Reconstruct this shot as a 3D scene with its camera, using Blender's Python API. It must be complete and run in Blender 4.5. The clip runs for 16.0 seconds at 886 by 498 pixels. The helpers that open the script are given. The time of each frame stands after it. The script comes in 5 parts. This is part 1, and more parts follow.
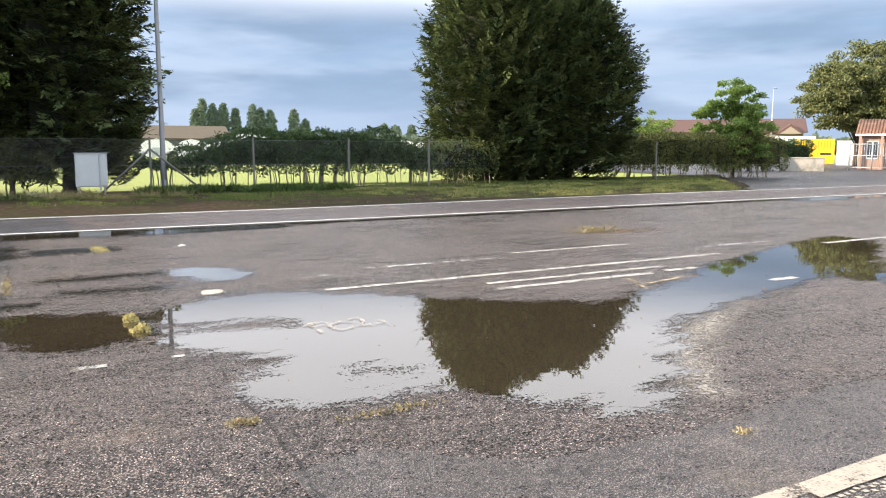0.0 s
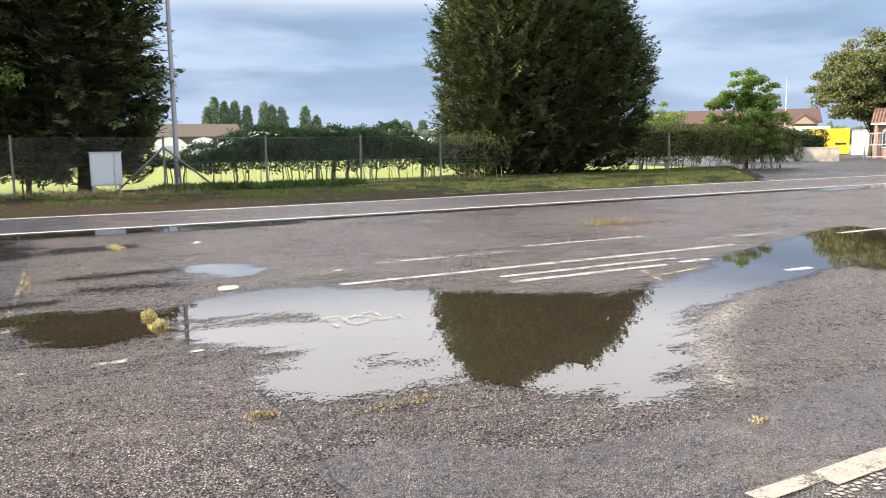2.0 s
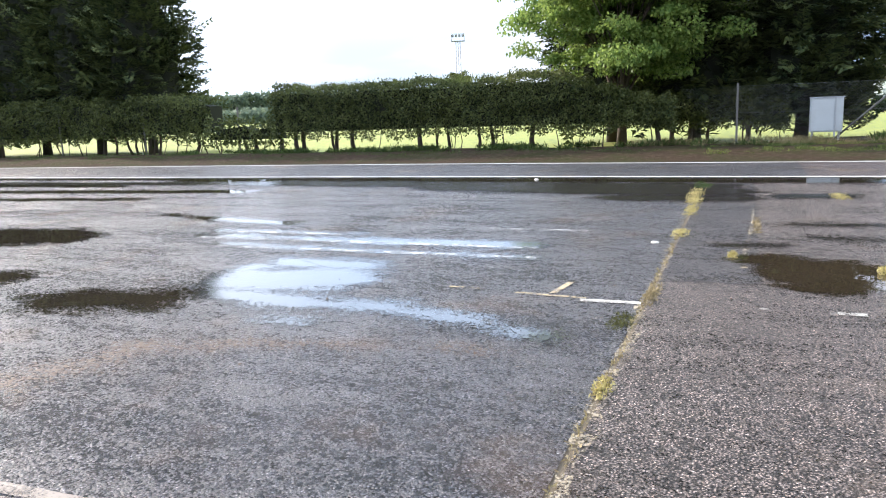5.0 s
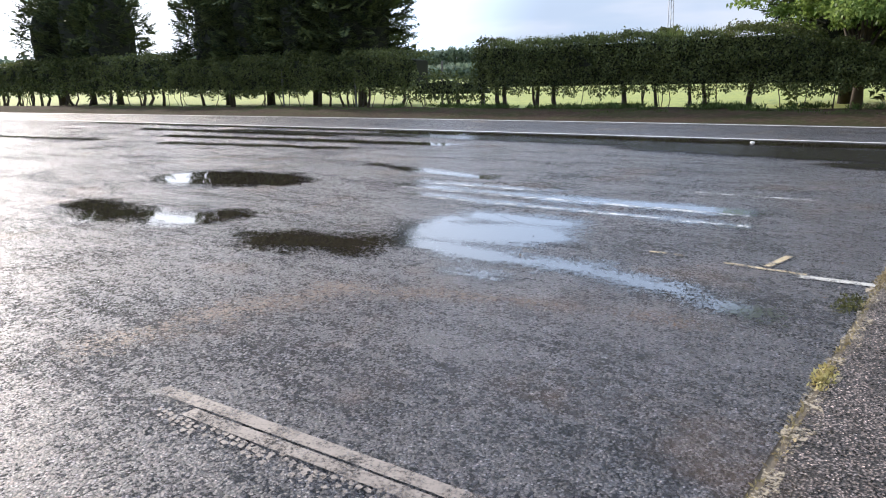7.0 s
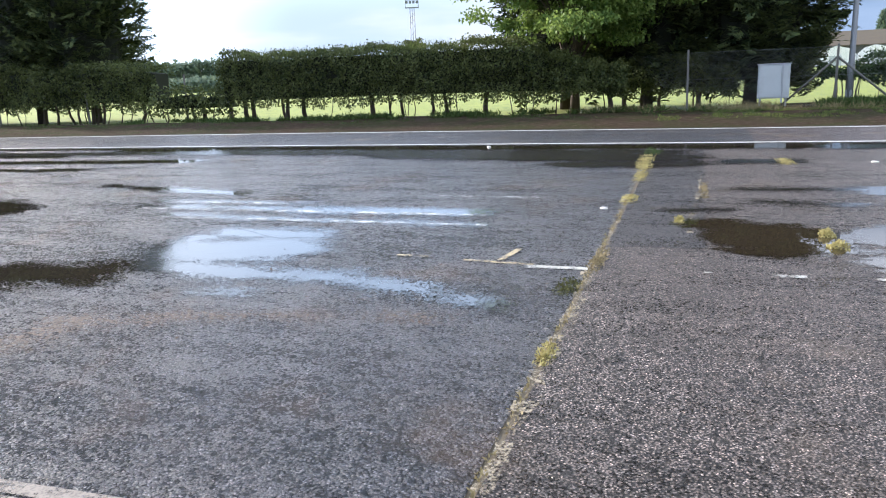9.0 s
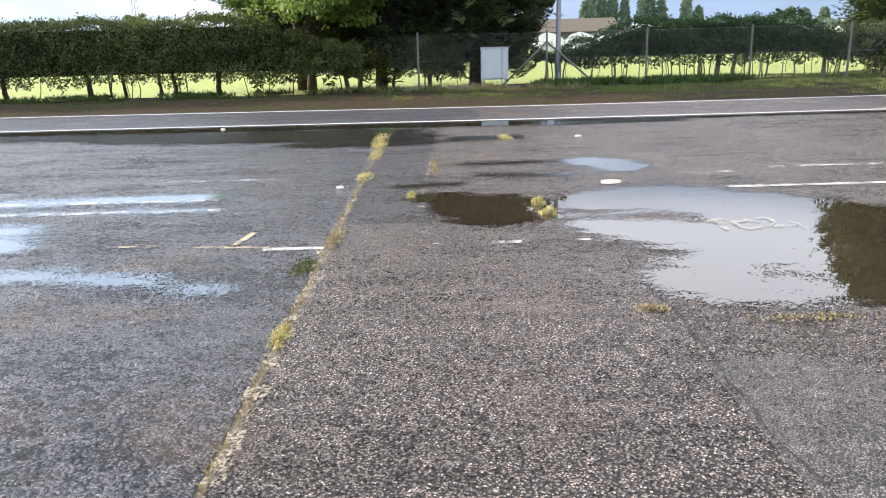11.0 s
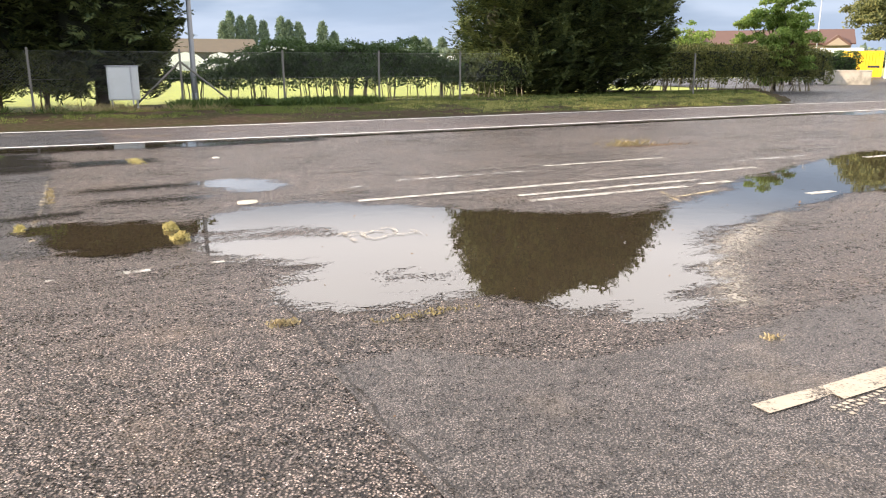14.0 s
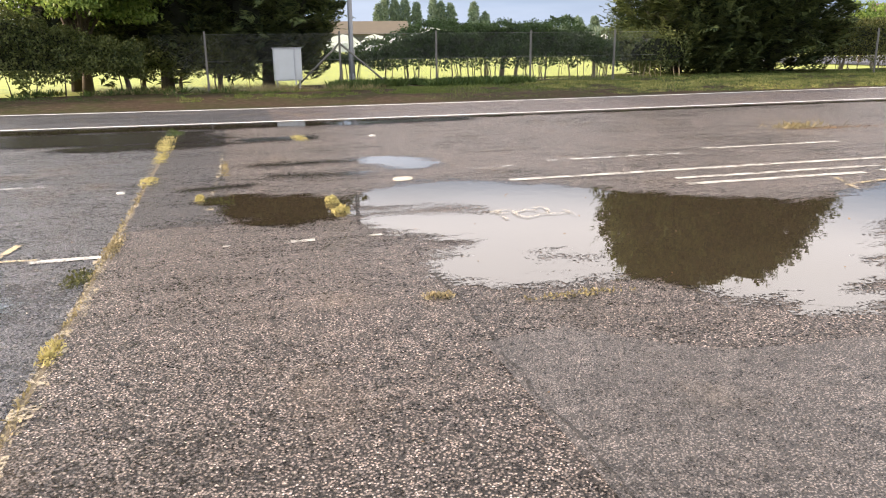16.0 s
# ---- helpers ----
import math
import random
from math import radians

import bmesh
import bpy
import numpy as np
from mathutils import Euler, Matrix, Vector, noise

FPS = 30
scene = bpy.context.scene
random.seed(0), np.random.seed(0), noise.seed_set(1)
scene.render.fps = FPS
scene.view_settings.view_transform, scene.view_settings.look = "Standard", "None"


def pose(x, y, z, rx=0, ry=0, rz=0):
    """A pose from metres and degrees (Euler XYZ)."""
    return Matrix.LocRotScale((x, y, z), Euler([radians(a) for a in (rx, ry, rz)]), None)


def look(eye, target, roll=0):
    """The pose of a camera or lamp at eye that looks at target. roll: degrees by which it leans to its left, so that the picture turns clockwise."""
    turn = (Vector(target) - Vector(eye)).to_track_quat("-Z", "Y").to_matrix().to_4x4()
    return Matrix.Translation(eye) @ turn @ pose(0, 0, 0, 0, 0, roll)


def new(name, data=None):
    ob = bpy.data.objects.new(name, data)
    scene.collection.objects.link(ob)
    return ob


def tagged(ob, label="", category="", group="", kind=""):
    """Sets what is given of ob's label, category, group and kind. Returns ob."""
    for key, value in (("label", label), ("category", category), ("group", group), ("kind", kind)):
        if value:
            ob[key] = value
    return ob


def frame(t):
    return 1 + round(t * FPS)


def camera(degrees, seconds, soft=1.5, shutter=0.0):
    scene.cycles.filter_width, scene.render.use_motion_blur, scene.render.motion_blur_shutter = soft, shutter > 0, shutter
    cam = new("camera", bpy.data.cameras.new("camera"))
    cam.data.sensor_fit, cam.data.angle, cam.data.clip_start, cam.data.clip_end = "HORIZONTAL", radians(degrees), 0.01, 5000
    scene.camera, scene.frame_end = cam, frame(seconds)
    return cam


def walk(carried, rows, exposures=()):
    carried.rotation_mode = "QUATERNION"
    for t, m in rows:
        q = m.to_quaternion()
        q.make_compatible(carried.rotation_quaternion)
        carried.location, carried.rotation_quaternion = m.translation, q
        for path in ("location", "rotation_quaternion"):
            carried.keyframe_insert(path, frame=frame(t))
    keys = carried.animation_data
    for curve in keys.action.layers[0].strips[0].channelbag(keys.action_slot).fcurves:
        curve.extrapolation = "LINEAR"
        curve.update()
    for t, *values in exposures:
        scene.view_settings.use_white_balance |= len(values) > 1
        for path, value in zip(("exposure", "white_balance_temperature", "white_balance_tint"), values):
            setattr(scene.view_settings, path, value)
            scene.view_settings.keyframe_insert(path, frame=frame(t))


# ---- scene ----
cam = camera(61.16, 16.0, soft=1.1)
PATH = [
    (0.0, -0.000, 0.000, 1.600, 82.44, -0.13, -0.00),
    (0.5, 0.007, -0.004, 1.598, 82.42, -0.05, -0.21),
    (1.0, 0.005, -0.011, 1.598, 82.31, 0.27, -0.23),
    (1.5, 0.001, -0.023, 1.594, 82.17, 0.61, 0.17),
    (2.0, -0.014, -0.035, 1.592, 82.06, 0.61, 0.85),
    (2.5, -0.037, -0.052, 1.590, 81.79, 0.79, 3.33),
    (3.0, -0.076, -0.072, 1.593, 81.85, 1.35, 10.04),
    (3.5, -0.134, -0.108, 1.606, 82.10, 1.64, 20.46),
    (4.0, -0.214, -0.156, 1.618, 81.85, 2.23, 32.56),
    (4.5, -0.264, -0.213, 1.621, 81.16, 2.56, 42.76),
    (5.0, -0.313, -0.285, 1.616, 79.32, 2.29, 50.83),
    (7.5, -0.475, -0.204, 1.566, 76.69, 1.75, 66.33),
    (8.0, -0.434, -0.187, 1.563, 76.59, 2.68, 62.04),
    (8.5, -0.379, -0.172, 1.574, 76.77, 2.96, 54.93),
    (9.0, -0.323, -0.157, 1.579, 76.85, 2.34, 47.50),
    (9.5, -0.276, -0.139, 1.586, 77.30, 2.16, 41.52),
    (10.0, -0.275, -0.118, 1.579, 77.26, 2.13, 37.34),
    (12.5, -0.087, -0.046, 1.539, 72.31, -0.08, 14.02),
    (13.0, -0.050, -0.049, 1.546, 73.88, -0.13, 9.51),
    (13.5, -0.024, -0.058, 1.556, 75.27, -0.19, 4.37),
    (14.0, -0.017, -0.067, 1.553, 76.07, -0.03, 2.31),
    (14.5, -0.023, -0.082, 1.552, 76.23, 0.13, 3.13),
    (15.0, -0.047, -0.086, 1.550, 75.89, 0.20, 6.40),
    (15.5, -0.073, -0.095, 1.545, 75.27, 0.37, 10.36),
    (16.0, -0.093, -0.109, 1.535, 74.70, 0.61, 13.34),
]
# seconds, stops, kelvin, tint
EXPOSURES = [(0.0, 0.64, 6250, 13.0), (2.5, 0.69, 6350, 14.5), (3.5, 0.77, 6550, 16.5), (5.0, 0.68, 5750, 13.5), (7.5, 0.0, 5600, 15.0), (8.5, 0.22, 5500, 14.0),
             (10.0, 0.52, 5600, 12.5), (12.5, 0.71, 6450, 13.5), (16.0, 0.76, 6750, 17.0)]
walk(cam, [(t, pose(x, y, z, rx, ry, rz)) for t, x, y, z, rx, ry, rz in PATH], EXPOSURES)

# ---- frame of the place: u runs along the road, v away from the first eye ----
TURN = 29.0
CT, ST = math.cos(radians(TURN)), math.sin(radians(TURN))


def W(u, v, z=0.0):
    return (CT * u - ST * v, ST * u + CT * v, z)


def az(a, d, z=0.0):
    """A place at a bearing of a degrees to the left of +y and d metres off."""
    return (-math.sin(radians(a)) * d, math.cos(radians(a)) * d, z)


# ---- sky, sun ----
SUN_AZ, SUN_EL = 105.0, 20.0
sun_dir = Vector((-math.sin(radians(SUN_AZ)) * math.cos(radians(SUN_EL)), math.cos(radians(SUN_AZ)) * math.cos(radians(SUN_EL)), math.sin(radians(SUN_EL))))
sun = new("sun", bpy.data.lights.new("sun", "SUN"))
sun.data.energy, sun.data.angle, sun.data.color = 6.0, radians(0.7), (1.0, 0.82, 0.60)
sun.matrix_world = look((0, 0, 60), Vector((0, 0, 60)) - sun_dir)


class Nodes:
    """A small builder for node trees."""

    def __init__(self, tree):
        self.t = tree
        tree.nodes.clear()

    def n(self, kind, ins=None, operation=""):
        node = self.t.nodes.new(kind)
        if operation:
            node.operation = operation
        for k, v in (ins or {}).items():
            if isinstance(v, bpy.types.NodeSocket):
                self.t.links.new(v, node.inputs[k])
            else:
                node.inputs[k].default_value = v
        return node.outputs[0] if node.outputs else node

    def math(self, op, a, b=0.0, c=0.0):
        return self.n("ShaderNodeMath", {0: a, 1: b, 2: c}, operation=op)

    def mix(self, f, a, b, blend="MIX"):
        node = self.t.nodes.new("ShaderNodeMix")
        node.data_type, node.blend_type = "RGBA", blend
        for k, v in ((0, f), (6, a), (7, b)):
            if isinstance(v, bpy.types.NodeSocket):
                self.t.links.new(v, node.inputs[k])
            else:
                node.inputs[k].default_value = v if k == 0 else (*v, 1.0)
        return node.outputs[2]

    def ramp(self, f, lo, hi, a=0.0, b=1.0):
        node = self.t.nodes.new("ShaderNodeMapRange")
        node.interpolation_type = "SMOOTHSTEP"
        for k, v in ((0, f), (1, lo), (2, hi), (3, a), (4, b)):
            if isinstance(v, bpy.types.NodeSocket):
                self.t.links.new(v, node.inputs[k])
            else:
                node.inputs[k].default_value = v
        return node.outputs[0]

    def noise(self, scale, detail=3.0, rough=0.55, vec=None, out=0):
        node = self.t.nodes.new("ShaderNodeTexNoise")
        node.inputs["Scale"].default_value, node.inputs["Detail"].default_value, node.inputs["Roughness"].default_value = scale, detail, rough
        if vec is not None:
            self.t.links.new(vec, node.inputs["Vector"])
        return node.outputs[out]

    def where(self, sx=1.0, sy=1.0, sz=1.0, turn=0.0):
        pos = self.t.nodes.new("ShaderNodeNewGeometry").outputs["Position"]
        if turn:
            pos = self.n("ShaderNodeMapping", {"Vector": pos, "Rotation": (0, 0, radians(turn))})
        return self.n("ShaderNodeMapping", {"Vector": pos, "Scale": (sx, sy, sz)})


world = bpy.data.worlds.new("sky")
scene.world = world
world.use_nodes = True
k = Nodes(world.node_tree)
coord = world.node_tree.nodes.new("ShaderNodeTexCoord").outputs["Generated"]
sky = world.node_tree.nodes.new("ShaderNodeTexSky")
sky.sky_type, sky.sun_disc = "NISHITA", False
sky.sun_elevation, sky.sun_rotation = radians(SUN_EL), radians(-SUN_AZ)
sky.air_density, sky.dust_density = 1.2, 2.0
xyz = world.node_tree.nodes.new("ShaderNodeSeparateXYZ")
world.node_tree.links.new(coord, xyz.inputs[0])
height = k.math("MAXIMUM", xyz.outputs[2], 0.0)
near_sun = k.n("ShaderNodeVectorMath", {0: coord, 1: tuple(sun_dir)}, operation="DOT_PRODUCT")
near_sun = world.node_tree.nodes[-1].outputs["Value"]
# flat cloud layers, drawn out along the horizon
stretch = k.n("ShaderNodeMapping", {"Vector": coord, "Scale": (1.3, 1.3, 6.5), "Rotation": (0.10, 0.05, 0.4)})
clouds = k.noise(1.5, 5.0, 0.5, stretch)
wisps = k.noise(4.2, 5.0, 0.6, stretch)
cover = k.math("MULTIPLY_ADD", wisps, 0.35, k.math("MULTIPLY", clouds, 0.8))
cover = k.ramp(cover, 0.36, 0.72)
glow = k.ramp(near_sun, 0.66, 1.0)
wide = k.ramp(near_sun, 0.15, 0.85)
blue = k.mix(0.72, k.n("ShaderNodeVectorMath", {0: sky.outputs[0], 1: (0.07, 0.07, 0.07)}, operation="MULTIPLY"), (0.27, 0.40, 0.60))
cloud_dark = k.mix(wide, (0.215, 0.292, 0.395), (0.72, 0.78, 0.86))
cloud_light = k.mix(wide, (0.40, 0.485, 0.59), (1.25, 1.28, 1.30))
band = k.ramp(k.noise(2.6, 4.0, 0.5, stretch), 0.40, 0.62)
cloud = k.mix(band, cloud_dark, cloud_light)
whole = k.mix(cover, blue, cloud)
# paler towards the horizon
whole = k.mix(k.ramp(height, 0.10, 0.0, 0.0, 0.55), whole, k.mix(wide, (0.37, 0.45, 0.565), (1.0, 1.02, 1.05)))
# the upper sky is broken bright cloud
upper = k.ramp(height, 0.15, 0.24)
whole = k.mix(k.math("MULTIPLY", upper, 0.85), whole, k.mix(wide, (1.29, 1.27, 1.24), (1.10, 1.30, 1.50)))
whole = k.mix(k.ramp(near_sun, 0.08, 0.5, 0.0, 0.82), whole, (1.16, 1.38, 1.62))
# thin grey-blue cloud low down, short of the sun
veil = k.math("MULTIPLY", k.ramp(height, 0.17, 0.07), k.math("MULTIPLY", k.ramp(near_sun, 0.25, 0.50), k.ramp(near_sun, 0.80, 0.66)))
whole = k.mix(veil, whole, k.mix(band, (0.62, 0.70, 0.76), (0.80, 0.82, 0.83)))
whole = k.mix(glow, whole, (2.3, 2.25, 2.1))
back = k.n("ShaderNodeBackground", {"Color": whole, "Strength": 1.0})
k.n("ShaderNodeOutputWorld", {"Surface": back})

# ---- materials ----


def material(name):
    m = bpy.data.materials.new(name)
    m.use_nodes = True
    return m, Nodes(m.node_tree)


def finish(k, m, **ins):
    b = k.n("ShaderNodeBsdfPrincipled", {key.replace("_", " "): v for key, v in ins.items()})
    k.n("ShaderNodeOutputMaterial", {"Surface": b})
    return m


def bump(k, height, strength=0.5, distance=0.01):
    return k.n("ShaderNodeBump", {"Strength": strength, "Distance": distance, "Height": height})


def asphalt(name, binder, stone_a, stone_b, size, wet, relief, stain=(0.30, 0.22, 0.14), streaky=0.3, contrast=1.0, ior=1.45):
    """Chip-sealed asphalt: pale rounded stones in dark binder, damp in broad patches."""
    m, k = material(name)
    pos = k.where()
    vor = k.t.nodes.new("ShaderNodeTexVoronoi")
    vor.inputs["Scale"].default_value, vor.inputs["Randomness"].default_value = 1 / size, 1.0
    k.t.links.new(k.n("ShaderNodeVectorMath", {0: pos, 1: k.n("ShaderNodeVectorMath", {0: k.noise(1.2 / size, 2.0, 0.5, pos, 1), "Scale": size * 0.5}, operation="SCALE")}, operation="ADD"), vor.inputs["Vector"])
    dist, tint = vor.outputs["Distance"], vor.outputs["Color"]
    k.n("ShaderNodeSeparateColor", {0: tint})
    sep = k.t.nodes[-1]
    stone = k.mix(sep.outputs[1], stone_a, stone_b)
    bright = k.math("MULTIPLY_ADD", k.math("POWER", sep.outputs[2], 1.6), 1.62 * contrast, 0.36 + 0.6 * (1 - contrast))
    stone = k.n("ShaderNodeVectorMath", {0: stone, "Scale": bright}, operation="SCALE")
    edge = k.ramp(dist, 0.32, 0.56)
    bare = k.ramp(k.math("MULTIPLY_ADD", k.noise(1.3, 4.0, 0.6, pos), 0.45, k.math("MULTIPLY", sep.outputs[0], 0.6)), 0.26, 0.46)
    col = k.mix(k.math("MULTIPLY", k.math("SUBTRACT", 1.0, edge), bare), binder, stone)
    broad = k.noise(0.45, 4.0, 0.55, pos)
    streaks = k.noise(0.8, 4.0, 0.6, k.where(0.35, 1.7, 1.0, -TURN))
    drift = k.noise(2.6, 6.0, 0.78, k.where(0.45, 1.5, 1.0, -TURN))
    # clusters of darker and paler chips
    speck = k.noise(11.0, 7.0, 0.85, pos)
    clump = k.math("MULTIPLY", k.ramp(drift, 0.34, 0.66, 0.82, 1.19), k.ramp(k.noise(3.6, 4.0, 0.75, pos), 0.32, 0.68, 0.9, 1.11))
    col = k.n("ShaderNodeVectorMath", {0: col, "Scale": k.math("MULTIPLY", clump, k.ramp(speck, 0.30, 0.70, 1.0 - 0.58 * contrast, 1.0 + 0.62 * contrast))}, operation="SCALE")
    col = k.mix(k.ramp(broad, 0.38, 0.68, 0.0, 0.4), col, k.mix(0.5, col, binder))
    wetter = k.ramp(k.math("MULTIPLY_ADD", streaks, 0.6, k.math("MULTIPLY", broad, 0.45)), 0.50, 0.68)
    col = k.mix(k.math("MULTIPLY", wetter, streaky * 0.5), col, binder)
    col = k.mix(k.ramp(k.noise(0.9, 3.0, 0.6, pos), 0.54, 0.72, 0.0, 0.25), col, stain)
    damp = k.ramp(k.math("MULTIPLY_ADD", streaks, 0.5, k.math("MULTIPLY", broad, 0.5)), 0.38, 0.68)
    rough = k.math("MULTIPLY_ADD", damp, -0.15, wet)
    rough = k.math("ADD", rough, k.math("MULTIPLY", k.math("SUBTRACT", sep.outputs[0], 0.5), 0.26))
    rough = k.math("ADD", rough, k.ramp(speck, 0.34, 0.66, -0.10, 0.10))
    rough = k.math("ADD", rough, k.ramp(drift, 0.36, 0.66, -0.06, 0.06))
    hgt = k.math("SUBTRACT", 1.0, k.math("MULTIPLY", dist, dist))
    hgt = k.math("MULTIPLY_ADD", sep.outputs[2], 0.6, hgt)
    hgt = k.math("MULTIPLY_ADD", speck, 1.6, hgt)
    nrm = bump(k, hgt, relief, size * 1.5)
    return finish(k, m, Base_Color=col, Roughness=rough, Normal=nrm, IOR=ior)


M_COARSE = asphalt("coarse asphalt", (0.022, 0.018, 0.016), (0.52, 0.41, 0.345), (0.40, 0.34, 0.32), 0.013, 0.44, 1.0, (0.24, 0.18, 0.13), streaky=0.4)
M_FINE = asphalt("dark asphalt", (0.021, 0.023, 0.030), (0.165, 0.17, 0.205), (0.23, 0.20, 0.195), 0.014, 0.35, 1.0, (0.24, 0.15, 0.09), streaky=0.3, contrast=1.0, ior=1.62)
M_REPAIR = asphalt("repair asphalt", (0.022, 0.021, 0.022), (0.17, 0.145, 0.14), (0.15, 0.135, 0.135), 0.013, 0.40, 0.9)
M_PATCH = asphalt("smooth asphalt", (0.040, 0.036, 0.034), (0.235, 0.197, 0.175), (0.18, 0.16, 0.152), 0.0095, 0.46, 0.75, (0.22, 0.17, 0.12), streaky=0.4, contrast=0.85)
M_ROAD = asphalt("reddish road asphalt", (0.052, 0.042, 0.040), (0.20, 0.15, 0.135), (0.15, 0.125, 0.12), 0.012, 0.52, 0.7)
M_ROAD_DARK = asphalt("dark road asphalt", (0.035, 0.034, 0.037), (0.12, 0.11, 0.115), (0.10, 0.098, 0.10), 0.012, 0.50, 0.7)


def water(name, bed, rough, edge_lo, edge_hi, gritty=0.7, ior=2.55, wander=0.8):
    """Standing rain water: thin at the rim, where stones come through."""
    m, k = material(name)
    att = k.t.nodes.new("ShaderNodeAttribute")
    att.attribute_name = "depth"
    pos = k.where()
    cell = k.t.nodes.new("ShaderNodeTexVoronoi")
    cell.inputs["Scale"].default_value = 64.0
    k.t.links.new(pos, cell.inputs["Vector"])
    grit = k.math("MULTIPLY_ADD", k.n("ShaderNodeSeparateColor", {0: cell.outputs["Color"]}), 0.5, k.math("MULTIPLY", k.noise(30.0, 3.0, 0.65, pos), 0.5))
    isle = k.noise(2.3, 4.0, 0.65, k.where(0.6, 1.6, 1.0, -TURN))
    level = k.math("ADD", att.outputs["Fac"], k.math("MULTIPLY_ADD", grit, gritty, -0.5 * gritty))
    level = k.math("ADD", level, k.math("MULTIPLY_ADD", isle, wander, -0.5 * wander))
    there = k.ramp(level, edge_lo, edge_hi)
    col = k.mix(k.noise(1.4, 4.0, 0.6, pos), bed, tuple(c * 0.6 for c in bed))
    rip = bump(k, k.noise(5.0, 2.0, 0.5, pos), 0.02, 0.02)
    b = k.n("ShaderNodeBsdfPrincipled", {"Base Color": col, "Roughness": rough, "IOR": ior, "Normal": rip})
    clear = k.n("ShaderNodeBsdfTransparent")
    k.n("ShaderNodeOutputMaterial", {"Surface": k.n("ShaderNodeMixShader", {0: there, 1: clear, 2: b})})
    return m


M_WATER = water("rain water", (0.045, 0.034, 0.021), 0.012, -0.05, 0.05, 0.45, wander=0.9)
M_GUTTER = water("gutter water", (0.040, 0.036, 0.034), 0.15, 0.0, 0.20, 0.8, 2.0)
# M_POOL: pale bed colour adds the brightness of the mirrored sky
M_POOL = water("rain water with painted sky", (0.24, 0.23, 0.22), 0.03, -0.14, -0.02, 0.5)
M_DEEP = water("dark rain water", (0.035, 0.028, 0.020), 0.02, 0.0, 0.08)
M_FILM = water("water film", (0.07, 0.075, 0.08), 0.07, -0.02, 0.09, 0.6, 1.56, 0.6)


M_RIM = water("dried silt", (0.40, 0.365, 0.315), 0.9, -0.02, 0.26, 0.8, 1.3, 0.4)
M_SILT = water("brown silt film", (0.20, 0.145, 0.105), 0.5, 0.12, 0.60, 1.3, 1.4, 0.9)


def plain(name, col, rough=0.7, var=0.25, scale=6.0, metal=0.0, relief=0.0, second=None):
    m, k = material(name)
    co = k.t.nodes.new("ShaderNodeTexCoord").outputs["Object"]
    a = k.noise(scale, 5.0, 0.6, co)
    c = k.mix(a, tuple(x * (1 - var) for x in col), tuple(min(1, x * (1 + var)) for x in col))
    if second:
        c = k.mix(k.ramp(k.noise(scale * 0.35, 4.0, 0.65, co), 0.48, 0.68), c, second)
    ins = dict(Base_Color=c, Roughness=k.math("MULTIPLY_ADD", a, 0.2, rough - 0.1), Metallic=metal)
    if relief:
        ins["Normal"] = bump(k, k.noise(scale * 6, 4.0, 0.6, co), relief, 0.02)
    return finish(k, m, **ins)


def paint(name, col, worn_lo, worn_hi):
    """Road paint, worn through to the stones."""
    m, k = material(name)
    pos = k.where()
    wear = k.math("MULTIPLY_ADD", k.noise(60.0, 3.0, 0.6, pos), 0.5, k.math("MULTIPLY", k.noise(5.0, 5.0, 0.65, pos), 0.6))
    keep = k.ramp(wear, worn_lo, worn_hi)
    c = k.mix(k.noise(9.0, 4.0, 0.6, pos), col, tuple(x * 0.62 for x in col))
    b = k.n("ShaderNodeBsdfPrincipled", {"Base Color": c, "Roughness": 0.6, "Normal": bump(k, k.n("ShaderNodeTexVoronoi", {"Vector": pos, "Scale": 78.0}), -0.9, 0.012)})
    k.n("ShaderNodeOutputMaterial", {"Surface": k.n("ShaderNodeMixShader", {0: keep, 1: k.n("ShaderNodeBsdfTransparent"), 2: b})})
    return m


M_LINE = paint("white road paint", (0.54, 0.515, 0.46), 0.43, 0.60)
M_LINE_WORN = paint("worn white paint", (0.66, 0.66, 0.64), 0.50, 0.66)
M_LINE_GREY = paint("greyed thick paint", (0.29, 0.245, 0.205), 0.36, 0.64)
M_EDGE = paint("firm white edge paint", (0.72, 0.71, 0.67), 0.30, 0.44)
M_GRIT = paint("tan grit", (0.38, 0.315, 0.215), 0.53, 0.66)
M_LINE_FRESH = paint("thick cream paint", (0.46, 0.395, 0.31), 0.38, 0.56)
M_YELLOW = paint("worn yellow paint", (0.54, 0.43, 0.25), 0.48, 0.62)
M_SPRAY = paint("pale sprayed paint", (0.56, 0.50, 0.40), 0.46, 0.76)


def leafy(name, a, b, rough=0.55, through_light=0.35):
    m, k = material(name)
    isl = k.t.nodes.new("ShaderNodeNewGeometry").outputs["Random Per Island"]
    pos = k.where()
    f = k.math("MULTIPLY_ADD", k.noise(0.9, 3.0, 0.6, pos), 0.7, k.math("MULTIPLY", isl, 0.5))
    c = k.mix(k.ramp(f, 0.3, 0.85), a, b)
    p = k.n("ShaderNodeBsdfPrincipled", {"Base Color": c, "Roughness": rough, "Specular IOR Level": 0.2})
    tr = k.n("ShaderNodeBsdfTranslucent", {"Color": k.mix(0.5, c, b)})
    k.n("ShaderNodeOutputMaterial", {"Surface": k.n("ShaderNodeMixShader", {0: through_light, 1: p, 2: tr})})
    return m


